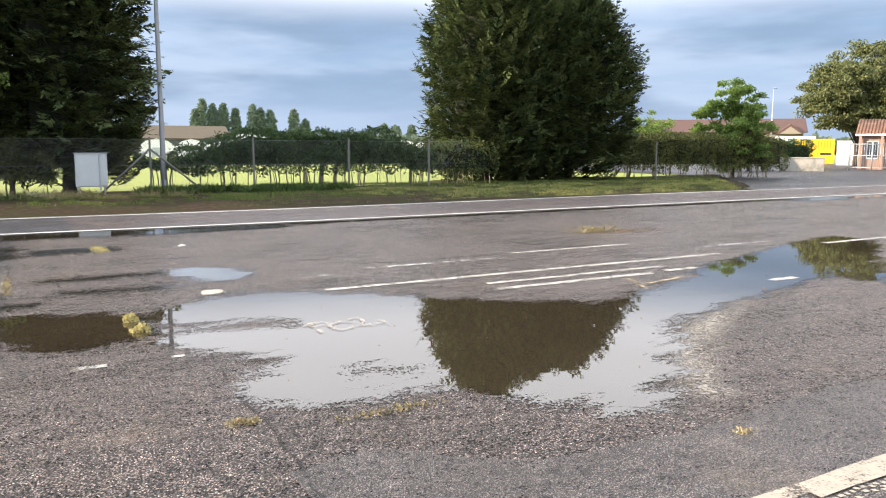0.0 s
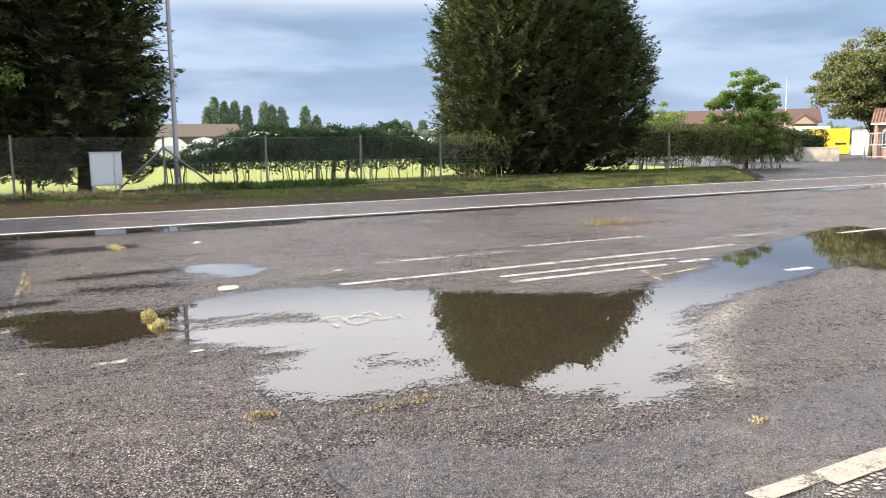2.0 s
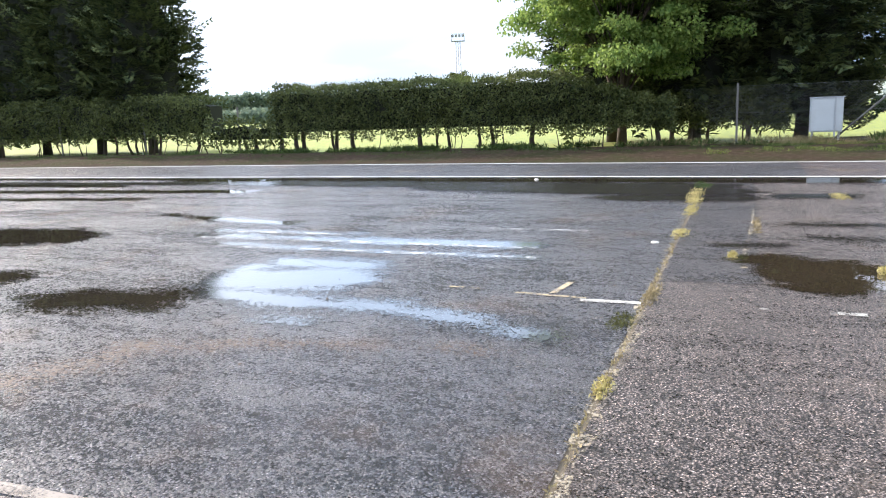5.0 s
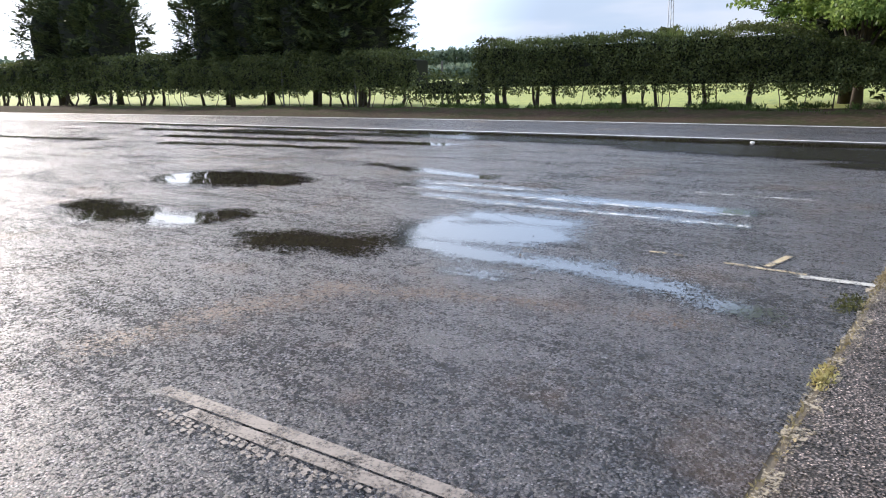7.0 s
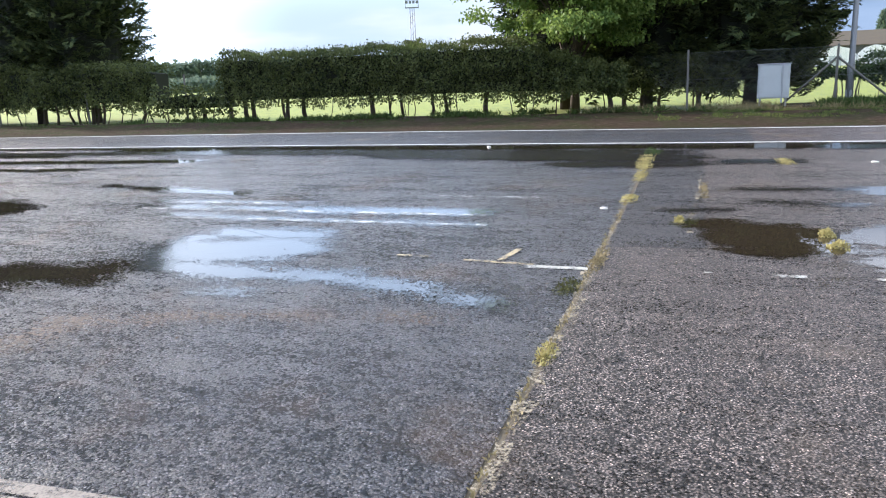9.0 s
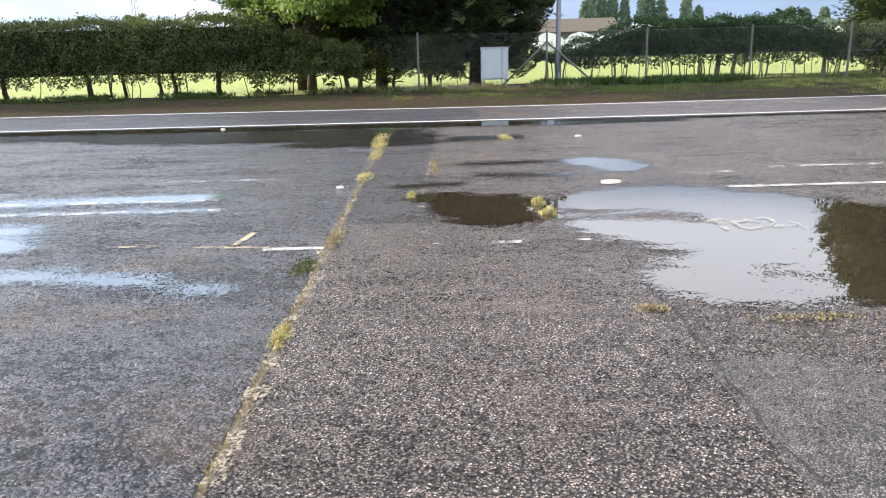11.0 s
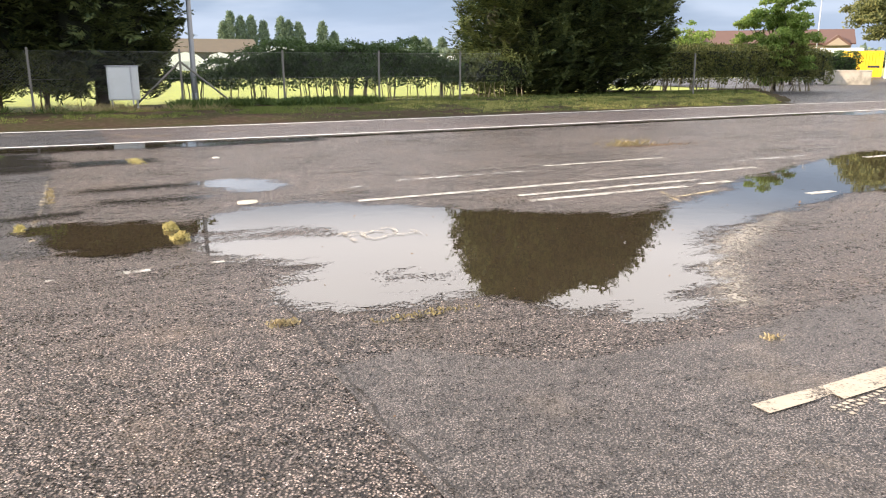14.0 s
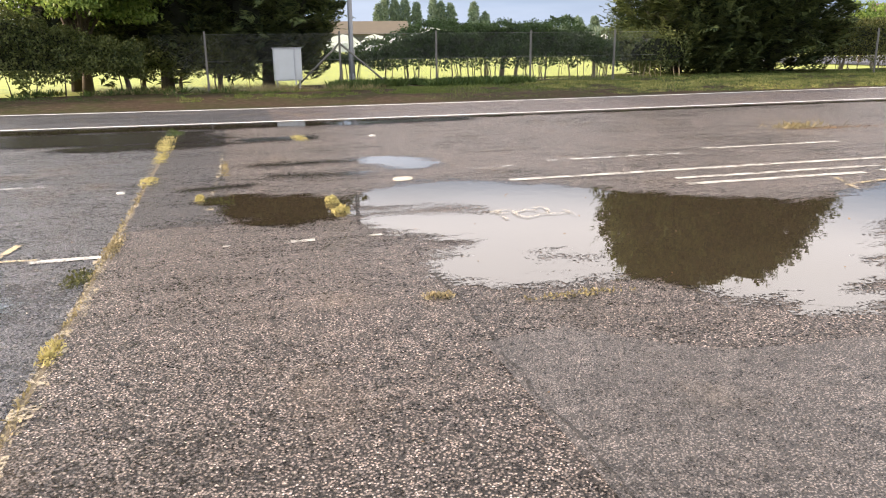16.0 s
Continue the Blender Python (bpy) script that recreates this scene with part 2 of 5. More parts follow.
M_CYPRESS = leafy("cypress foliage", (0.014, 0.030, 0.015), (0.12, 0.145, 0.05), 0.65, 0.16)
M_HEDGE = leafy("hedge leaves", (0.032, 0.050, 0.020), (0.14, 0.16, 0.052), 0.5, 0.3)
M_MIDHEDGE = leafy("clipped hedge leaves", (0.022, 0.045, 0.018), (0.07, 0.115, 0.034), 0.45, 0.3)
M_OLIVE = leafy("olive hedge leaves", (0.04, 0.062, 0.020), (0.17, 0.17, 0.05), 0.5, 0.3)
M_MAPLE = leafy("bright green leaves", (0.06, 0.125, 0.03), (0.27, 0.36, 0.09), 0.5, 0.52)
M_PINE = leafy("pine needles", (0.045, 0.065, 0.026), (0.19, 0.20, 0.075), 0.6, 0.25)
# poplars and far woods: distance haze is mixed into the leaf colours
M_POPLAR = leafy("hazed poplar leaves", (0.12, 0.175, 0.135), (0.21, 0.27, 0.18), 0.7, 0.4)
M_WOODS = leafy("hazed far woodland", (0.10, 0.145, 0.115), (0.20, 0.25, 0.17), 0.8, 0.3)
M_GRASS = leafy("verge grass", (0.045, 0.08, 0.02), (0.18, 0.21, 0.06), 0.6, 0.35)
M_WEED = leafy("weeds", (0.035, 0.07, 0.02), (0.09, 0.13, 0.035), 0.6, 0.3)
# paler copy of the grass: sunlight is painted into its colour
M_LIT_STRAW = leafy("straw grass with painted sunlight", (0.15, 0.17, 0.05), (0.38, 0.35, 0.13), 0.7, 0.3)
M_DRY = leafy("dry stalks", (0.16, 0.13, 0.065), (0.32, 0.27, 0.14), 0.8, 0.2)
M_MOSS = leafy("yellow moss", (0.31, 0.275, 0.10), (0.54, 0.465, 0.20), 0.8, 0.15)
M_MOSSDARK = leafy("olive moss", (0.20, 0.165, 0.09), (0.38, 0.31, 0.18), 0.8, 0.1)
M_WETMOSS = leafy("dark wet moss", (0.045, 0.05, 0.016), (0.12, 0.12, 0.04), 0.8, 0.1)
M_BARK = plain("bark", (0.075, 0.058, 0.045), 0.9, 0.4, 9.0, relief=0.6)
# near-black fill for crowns and hedges, shade painted as colour
M_SHADE_CORE = plain("painted inner shade", (0.018, 0.022, 0.012), 0.95, 0.4, 4.0)
M_STEM = plain("pale hedge stems", (0.28, 0.24, 0.16), 0.85, 0.4, 12.0)
M_GALV = plain("galvanised steel", (0.42, 0.44, 0.46), 0.5, 0.2, 14.0, 0.6)
M_POLE = plain("dull grey steel", (0.20, 0.21, 0.22), 0.55, 0.2, 8.0, 0.4)
M_POST = plain("grey concrete post", (0.14, 0.135, 0.125), 0.85, 0.2, 10.0, relief=0.3)
M_WIRE = plain("fence wire", (0.24, 0.25, 0.25), 0.55, 0.2, 20.0, 0.5)
M_PANEL = plain("pale grey panel", (0.48, 0.51, 0.52), 0.5, 0.08, 3.0, second=(0.42, 0.44, 0.43))
M_TENT = plain("white canvas", (0.82, 0.82, 0.80), 0.7, 0.05, 1.0)
M_BARNROOF = plain("rusty brown sheeting", (0.10, 0.078, 0.05), 0.85, 0.3, 0.5)
M_BARNWALL = plain("grey boarding", (0.10, 0.10, 0.10), 0.85, 0.2, 1.0)
M_TILE = plain("red clay tiles", (0.165, 0.085, 0.055), 0.85, 0.35, 3.5, second=(0.26, 0.15, 0.09))
M_BROWNROOF = plain("brown tiled roof", (0.095, 0.052, 0.042), 0.85, 0.2, 1.0)
M_BRICK = plain("pinkish render", (0.30, 0.20, 0.15), 0.85, 0.15, 1.5)
M_CREAM = plain("cream wall", (0.26, 0.215, 0.17), 0.8, 0.1, 1.5)
M_YELLOWBOX = plain("yellow painted steel", (0.72, 0.47, 0.02), 0.45, 0.06, 1.2)
M_CONCRETE = plain("weathered concrete", (0.33, 0.31, 0.27), 0.9, 0.25, 3.0, relief=0.4, second=(0.2, 0.19, 0.16))
M_GLASSDARK = plain("dark window glass", (0.03, 0.035, 0.04), 0.1, 0.1, 1.0)
M_WHITE = plain("white painted steel", (0.58, 0.60, 0.62), 0.5, 0.06, 2.0)
M_STONE = plain("whitish stone", (0.62, 0.60, 0.55), 0.8, 0.15, 20.0, relief=0.4)
M_TAN = plain("pale worn plate", (0.44, 0.39, 0.31), 0.7, 0.2, 20.0, relief=0.3)
M_LEAFBROWN = plain("brown litter", (0.16, 0.10, 0.055), 0.85, 0.4, 10.0)


def field_material():
    m, k = material("meadow")
    pos = k.where()
    a = k.noise(0.12, 5.0, 0.6, pos)
    b = k.noise(2.5, 5.0, 0.65, pos)
    c = k.mix(a, (0.26, 0.295, 0.05), (0.35, 0.365, 0.072))
    c = k.mix(k.ramp(b, 0.35, 0.75), c, (0.15, 0.20, 0.045))
    return finish(k, m, Base_Color=c, Roughness=0.9, Normal=bump(k, b, 0.6, 0.05))


def soil_material():
    m, k = material("verge soil and grass")
    pos = k.where()
    a = k.noise(0.7, 5.0, 0.65, pos)
    c = k.mix(k.ramp(a, 0.4, 0.62), (0.045, 0.032, 0.022), (0.036, 0.038, 0.016))
    c = k.mix(k.ramp(k.noise(6.0, 4.0, 0.6, pos), 0.45, 0.75), c, (0.085, 0.062, 0.042))
    return finish(k, m, Base_Color=c, Roughness=1.0, Specular_IOR_Level=0.05, Normal=bump(k, k.noise(14.0, 5.0, 0.7, pos), 0.8, 0.04))


M_JOINT = plain("gritty joint filling", (0.13, 0.105, 0.07), 0.95, 0.4, 25.0, relief=0.5)
M_FIELD, M_SOIL = field_material(), soil_material()

# ---- mesh helpers ----


def mesh_from(name, verts, faces, mats, smooth=False):
    me = bpy.data.meshes.new(name)
    me.from_pydata([tuple(v) for v in verts], [], faces)
    for m in mats if isinstance(mats, (list, tuple)) else [mats]:
        me.materials.append(m)
    if smooth:
        me.polygons.foreach_set("use_smooth", [True] * len(me.polygons))
    me.update()
    return me


def quads_mesh(name, co, mat, per=4):
    """A mesh of separate faces of `per` corners each from an array of corners."""
    co = np.asarray(co, dtype=np.float32).reshape(-1, 3)
    n, f = len(co), len(co) // per
    me = bpy.data.meshes.new(name)
    me.vertices.add(n)
    me.vertices.foreach_set("co", co.ravel())
    me.loops.add(n)
    me.loops.foreach_set("vertex_index", np.arange(n, dtype=np.int32))
    me.polygons.add(f)
    me.polygons.foreach_set("loop_start", np.arange(0, n, per, dtype=np.int32))
    me.polygons.foreach_set("loop_total", np.full(f, per, dtype=np.int32))
    me.materials.append(mat)
    me.update(calc_edges=True)
    return me


def part(name, bm, mat, parent, label=""):
    me = bpy.data.meshes.new(name)
    bm.to_mesh(me)
    bm.free()
    me.materials.append(mat)
    ob = new(name, me)
    ob.parent = parent
    return tagged(ob, label)


def part_mesh(name, me, parent, label=""):
    ob = new(name, me)
    ob.parent = parent
    return tagged(ob, label)


def thing(name, place, turn, label, category, group="", kind=""):
    ob = new(name)
    ob.empty_display_size = 0.2
    ob.matrix_world = pose(*place, 0, 0, turn)
    return tagged(ob, label, category, group, kind)


def box(sx, sy, sz, x=0.0, y=0.0, z=0.0, bevel=0.0, bm=None, m=None):
    """A box of that size that stands on z."""
    own = bm if bm is not None else bmesh.new()
    b = bmesh.new() if bm is not None else own
    bmesh.ops.create_cube(b, size=1)
    bmesh.ops.scale(b, vec=(sx, sy, sz), verts=b.verts)
    if bevel:
        bmesh.ops.bevel(b, geom=list(b.edges), offset=bevel, segments=2, affect="EDGES", profile=0.6)
    bmesh.ops.translate(b, vec=(x, y, z + sz / 2), verts=b.verts)
    if m is not None:
        bmesh.ops.transform(b, matrix=m, verts=b.verts)
    if bm is not None:
        me = bpy.data.meshes.new("tmp")
        b.to_mesh(me)
        b.free()
        own.from_mesh(me)
        bpy.data.meshes.remove(me)
    return own


def tube(points, radii, sides=8, bm=None):
    """A tapering tube through points."""
    b = bm if bm is not None else bmesh.new()
    pts = [Vector(p) for p in points]
    rings = []
    for i, p in enumerate(pts):
        d = (pts[min(i + 1, len(pts) - 1)] - pts[max(i - 1, 0)]).normalized()
        side = d.orthogonal().normalized()
        other = d.cross(side)
        r = radii[i] if isinstance(radii, (list, tuple)) else radii
        rings.append([b.verts.new(p + r * (math.cos(a) * side + math.sin(a) * other)) for a in (2 * math.pi * j / sides for j in range(sides))])
    for lo, hi in zip(rings, rings[1:]):
        for j in range(sides):
            b.faces.new((lo[j], lo[(j + 1) % sides], hi[(j + 1) % sides], hi[j]))
    b.faces.new(rings[0][::-1])
    b.faces.new(rings[-1])
    for f in b.faces:
        f.smooth = True
    return b


def unit(a):
    return a / np.maximum(np.linalg.norm(a, axis=-1, keepdims=True), 1e-6)


def blades(C, D, N, L, Wd, droop=0.0):
    """Corners of pointed leaves: base C, way D, face normal N, length L, width Wd."""
    D, S = unit(D), unit(np.cross(D, N))
    L, Wd = np.asarray(L).reshape(-1, 1), np.asarray(Wd).reshape(-1, 1)
    mid = C + D * L * 0.45
    tip = C + D * L
    tip[:, 2:3] -= droop * L
    return np.stack([C, mid + S * Wd * 0.5, tip, mid - S * Wd * 0.5], 1)


def rand_dirs(rng, n):
    return unit(rng.normal(size=(n, 3)))

# ---- ground ----


def smooth01(x):
    x = min(1.0, max(0.0, x))
    return x * x * (3 - 2 * x)


def bow(u, v):
    """The road swings a little towards the lot near its joint with it."""
    return math.exp(-((u - 4.0) / 11.0) ** 2) * (0.40 * smooth01((v - 15.0) / 1.3) + 0.32 * smooth01((v - 17.0) / 3.2)) * (1.0 - smooth01((v - 21.0) / 4.0))


def along(a, b):
    """Stations along the road, close together where it bends."""
    return [a] + [u for u in [-200, -110, -60, -45] + [-32 + 2 * i for i in range(37)] + [50, 70, 110, 200] if a + 0.3 < u < b - 0.3] + [b]


def grid_sheet(name, us, vs, z_of, mat, smooth=True):
    verts = [W(u, v - bow(u, v), z_of(u, v)) for v in vs for u in us]
    n = len(us)
    faces = [(j * n + i, j * n + i + 1, (j + 1) * n + i + 1, (j + 1) * n + i) for j in range(len(vs) - 1) for i in range(n - 1)]
    return new(name, mesh_from(name, verts, faces, mat, smooth))


def land(u, v):
    far = max(0.0, v - 400) / 1500
    return -0.06 + 26 * far * far


steps = [-2400, -1200, -600, -300, -150, -90, -50, -20, 0, 20, 50, 90, 150, 300, 600, 1200, 2400]
ground = tagged(grid_sheet("ground", steps, steps, land, M_FIELD), "sunlit yellow-green meadow reaching to the horizon", "meadow", kind="structure")


lot = tagged(grid_sheet("parking_lot", along(-1.12, 110), [-60, -20, 0, 4, 8, 12, 15, 16.3], lambda u, v: 0.0, M_COARSE), "wet worn asphalt with pale stone chippings", "asphalt", kind="structure")
lot_left = tagged(grid_sheet("asphalt_slab", along(-110, -1.16), [-60, -20, 0, 4, 8, 12, 15, 16.3], lambda u, v: 0.0, M_FINE), "dark damp asphalt slab with cracked edge", "asphalt", kind="structure")
bed = tagged(grid_sheet("joint_bed", [-1.2, -1.08], [-60, 15, 16.3], lambda u, v: -0.006, M_JOINT), "earth in the joint between asphalt slabs", "joint", kind="structure")
road = tagged(grid_sheet("road", along(0.72, 260), [16.3, 18.3, 19.5, 20.75], lambda u, v: -0.004 + 0.02 * (1 - abs(v - 18.4) / 2.3), M_ROAD), "damp reddish asphalt road with white edge lines", "road", kind="structure")
road_left = tagged(grid_sheet("road_left", along(-260, 0.72), [16.3, 18.3, 19.5, 20.75], lambda u, v: -0.004 + 0.02 * (1 - abs(v - 18.4) / 2.3), M_ROAD_DARK), "damp dark grey asphalt road surface", "road", kind="structure")


def entrance(u, v):
    return -0.02 + 0.02 * smooth01((v - 21) / 3)


def verge_end(v):
    """Where the verge stops and the entrance begins."""
    return 26.0 + 0.95 * (min(v, 34.0) - 21.0)


def flared_sheet(name, us, vs, z_of, mat, keep):
    verts = [W(keep(u, v), v - bow(u, v), z_of(u, v)) for v in vs for u in us]
    n = len(us)
    faces = [(j * n + i, j * n + i + 1, (j + 1) * n + i + 1, (j + 1) * n + i) for j in range(len(vs) - 1) for i in range(n - 1)]
    return new(name, mesh_from(name, verts, faces, mat, True))


apron = tagged(flared_sheet("road_entrance", [25, 40, 44, 60, 90, 130], [20.75, 24, 30, 36, 44, 62], entrance, M_ROAD_DARK, lambda u, v: max(u, verge_end(v))), "damp asphalt entrance joining the road", "road", kind="structure")


def bank(u, v):
    return -0.03 + 0.14 * smooth01((v - 20.7) / 3.0) + 0.05 * noise.noise(Vector((u * 0.4, v * 0.6, 3.0)))


def verge_back(u):
    """How far the bare earth reaches behind the road before the meadow begins."""
    return 26.1 + 2.7 * smooth01((u + 1.5) / 4.0) + 4.2 * smooth01((u - 14.0) / 4.0)


verge_us = [-260, -160] + [-110 + 1.5 * i for i in range(95)]
verge = tagged(flared_sheet("verge", verge_us + [34, 37, 40], [20.72 + 0.62 * i for i in range(22)], lambda u, v: (bank(u, v) if v < verge_back(u) else -0.12) - (0.1 if u > verge_end(v) + 1 else 0), M_SOIL, lambda u, v: min(u, verge_end(v) + 0.02 * u)), "brown earth and grass verge beside the road", "verge", kind="structure")

# smooth patch beside the near edge of the large puddle, with a ragged rim


def ragged_patch(name, us, v_lo, v_hi, mat, label, z=0.004):
    verts, faces = [], []
    for i, u in enumerate(us):
        lo, hi = v_lo(u), v_hi(u)
        for j in range(5):
            x, y, _ = W(u, lo + (hi - lo) * j / 4)
            verts.append((x, y, z))
    for i in range(len(us) - 1):
        for j in range(4):
            a = i * 5 + j
            faces.append((a, a + 5, a + 6, a + 1))
    return tagged(new(name, mesh_from(name, verts, faces, mat)), label, "asphalt", kind="structure")


def wob(u, s, a):
    return a * noise.noise(Vector((u * s, 1.7, 0.3))) + a * 0.5 * noise.noise(Vector((u * s * 3.1, 4.7, 0.3)))


PATCH_US = [1.06 + 0.12 * i for i in range(90)]
ragged_patch("asphalt_patch", PATCH_US, lambda u: -6.0, lambda u: 3.55 - 0.55 * smooth01((u - 1.4) / 0.9) + wob(u, 0.9, 0.16) - 0.1 * smooth01((u - 4) / 5), M_PATCH, "smooth grey-brown asphalt patch, damp")
ragged_patch("asphalt_repair", [-1.11 + 0.06 * i for i in range(15)], lambda u: 6.75 + wob(u, 2, 0.1), lambda u: 15.2 + wob(u + 9, 2, 0.3), M_REPAIR, "dark strip of repaired asphalt between two joints")

# ---- painted lines ----


def stripe(u0, u1, v, width, mat, label="worn white painted line on asphalt", z=0.008, slant=0.0, group="painted lines"):
    n = max(2, int(abs(u1 - u0) / 0.25))
    verts, faces = [], []
    for i in range(n + 1):
        u = u0 + (u1 - u0) * i / n
        off = v - bow(u, v) + slant * i / n + 0.012 * noise.noise(Vector((u * 1.3, v, 0)))
        w = width * (1 + 0.25 * noise.noise(Vector((u * 2.0, v, 7))))
        verts += [W(u, off - w / 2, z), W(u, off + w / 2, z)]
    faces = [(2 * i, 2 * i + 2, 2 * i + 3, 2 * i + 1) for i in range(n)]
    return tagged(new("painted_line", mesh_from("painted_line", verts, faces, mat)), label, "road marking", group)


stripe(-200, 200, 16.5, 0.16, M_EDGE, "white edge line along the road", 0.012, group="road edge lines")
stripe(-200, 200, 20.25, 0.15, M_EDGE, "white edge line beside the verge", 0.016, group="road edge lines")
for u0, u1, v, w, mm in ((2.92, 9.37, 8.02, 0.11, M_LINE), (4.69, 7.09, 7.14, 0.12, M_LINE), (4.76, 7.63, 7.5, 0.10, M_LINE), (7.39, 7.93, 7.19, 0.11, M_LINE),
                         (6.49, 8.94, 9.58, 0.10, M_LINE), (2.71, 3.38, 9.0, 0.10, M_LINE_WORN), (9.79, 11.34, 8.72, 0.11, M_LINE_WORN), (12.06, 14.2, 8.1, 0.13, M_LINE),
                         (8.0, 8.46, 6.03, 0.11, M_LINE), (3.9, 6.1, 9.25, 0.09, M_LINE_WORN), (15.5, 24.0, 8.05, 0.12, M_LINE_WORN),
                         (-7.4, -2.6, 8.06, 0.12, M_LINE_WORN), (-6.6, -2.45, 7.52, 0.10, M_LINE_WORN), (-7.3, -5.4, 8.55, 0.10, M_LINE_WORN), (-3.6, -2.2, 9.3, 0.09, M_LINE_WORN),
                         (-1.66, -1.16, 5.90, 0.085, M_LINE), (0.2, 0.44, 5.93, 0.08, M_LINE), (0.9, 1.0, 5.94, 0.06, M_LINE), (1.1, 1.18, 5.95, 0.05, M_LINE), (-0.28, -0.22, 5.94, 0.05, M_LINE)):
    stripe(u0, u1, v, w, mm)
stripe(-2.25, -1.62, 6.03, 0.05, M_YELLOW, "worn yellow painted bay line", 0.008, -0.06)
stripe(-2.9, -2.6, 6.1, 0.05, M_YELLOW, "worn yellow painted bay line")


def short_bar(x0, y0, x1, y1, w, mat, label, name="painted_line", z=0.010, group="painted lines"):
    d = Vector((x1 - x0, y1 - y0, 0))
    s = Vector((-d.y, d.x, 0)).normalized() * w / 2
    a, b = Vector((x0, y0, z)), Vector((x1, y1, z))
    m = (a + b) / 2
    verts = [a - s * 0.8, m - s * 1.1, b - s, b + s * 0.9, m + s, a + s]
    return tagged(new(name, mesh_from(name, verts, [(0, 1, 4, 5), (1, 2, 3, 4)], mat)), label, "road marking", group)


x0, y0, _ = W(-1.93, 6.06)
x1, y1, _ = W(-1.86, 6.5)
short_bar(x0, y0, x1, y1, 0.06, M_YELLOW, "short worn yellow tick on a bay line")
a, b = W(6.2, 6.3), W(6.5, 6.95)
short_bar(a[0], a[1], b[0], b[1], 0.05, M_YELLOW, "short worn yellow tick on a bay line")
short_bar(*W(6.25, 6.55)[:2], *W(7.2, 6.72)[:2], 0.05, M_YELLOW, "short worn yellow bay line")

# thick bay stripes close to the first eye, with torn edges and rows of dabs beside them
stripe(2.68, 9.5, 2.125, 0.095, M_LINE_FRESH, "thick cream-white painted bay stripe", 0.012)
stripe(3.12, 9.5, 2.05, 0.07, M_LINE_FRESH, "thick cream-white painted bay stripe, doubled", 0.0125)
stripe(-3.9, -0.9, 2.03, 0.085, M_LINE_GREY, "greyed thick painted bay stripe", 0.012, 0.07)
stripe(-3.55, -0.9, 1.94, 0.08, M_LINE_GREY, "greyed thick painted bay stripe, doubled", 0.012, 0.07)


def dabs(u0, u1, v, slant, mat):
    co = []
    r = np.random.default_rng(int(abs(u0) * 100))
    n = int((u1 - u0) / 0.045)
    for i in range(n):
        for j in range(3):
            u, w = u0 + (u1 - u0) * i / n + 0.012 * j, v + slant * i / n - 0.035 * j + r.normal() * 0.008
            if r.random() < 0.25 * j:
                continue
            l = 0.020 + 0.018 * r.random()
            co.append([W(u - l / 2, w - 0.008, 0.0095), W(u + l / 2, w - 0.016, 0.0095), W(u + l / 2, w + 0.008, 0.0095), W(u - l / 2, w + 0.014, 0.0095)])
    return tagged(new("paint_dabs", quads_mesh("paint_dabs", co, mat)), "rows of small cream paint dabs beside the stripe", "road marking", kind="stuff")


dabs(3.0, 8.0, 1.99, 0.0, M_LINE_FRESH)
dabs(-3.7, -1.0, 1.875, 0.07, M_LINE_GREY)

# sprayed strokes in the large puddle
graffiti = thing("graffiti", (-1.26, 6.63, 0.016), 0.0, "scrawl of pale yellow sprayed paint under shallow water", "graffiti")
GR = [[(0.0, 0.0), (0.07, 0.12), (0.16, 0.19), (0.21, 0.10), (0.14, 0.02), (0.05, 0.0)], [(0.05, 0.07), (0.13, -0.09), (0.21, -0.23)],
      [(0.22, 0.05), (0.29, -0.08), (0.36, -0.12), (0.44, -0.04), (0.47, 0.07), (0.40, 0.18), (0.30, 0.20), (0.22, 0.05)],
      [(0.36, 0.27), (0.42, 0.37), (0.48, 0.32), (0.53, 0.18), (0.50, 0.06), (0.46, 0.03)], [(0.46, 0.03), (0.60, 0.07), (0.73, 0.16)], [(0.66, 0.28), (0.72, 0.19), (0.78, 0.05)]]
for line in GR:
    verts, faces = [], []
    for i, p in enumerate(line):
        q, r = line[max(0, i - 1)], line[min(len(line) - 1, i + 1)]
        d = Vector((r[0] - q[0], r[1] - q[1])).normalized()
        s = Vector((-d.y, d.x)) * (0.012 + 0.022 * abs(d.x))
        verts += [(p[0] - s.x, p[1] - s.y, 0), (p[0] + s.x, p[1] + s.y, 0)]
    faces = [(2 * i, 2 * i + 2, 2 * i + 3, 2 * i + 1) for i in range(len(line) - 1)]
    part_mesh("stroke", mesh_from("stroke", verts, faces, M_SPRAY), graffiti)

# ---- standing water ----


def depth_field(X, Y, caps):
    d = np.full(X.shape, -9.0)
    for x0, y0, x1, y1, r in caps:
        dx, dy = x1 - x0, y1 - y0
        h = np.clip(((X - x0) * dx + (Y - y0) * dy) / (dx * dx + dy * dy + 1e-9), 0, 1)
        e = r - np.hypot(X - x0 - h * dx, Y - y0 - h * dy)
        hi, lo = np.maximum(d, e), np.minimum(d, e)
        d = hi + 0.04 * np.exp(np.clip((lo - hi) / 0.06, -30, 0))
    return d


POOLS = []


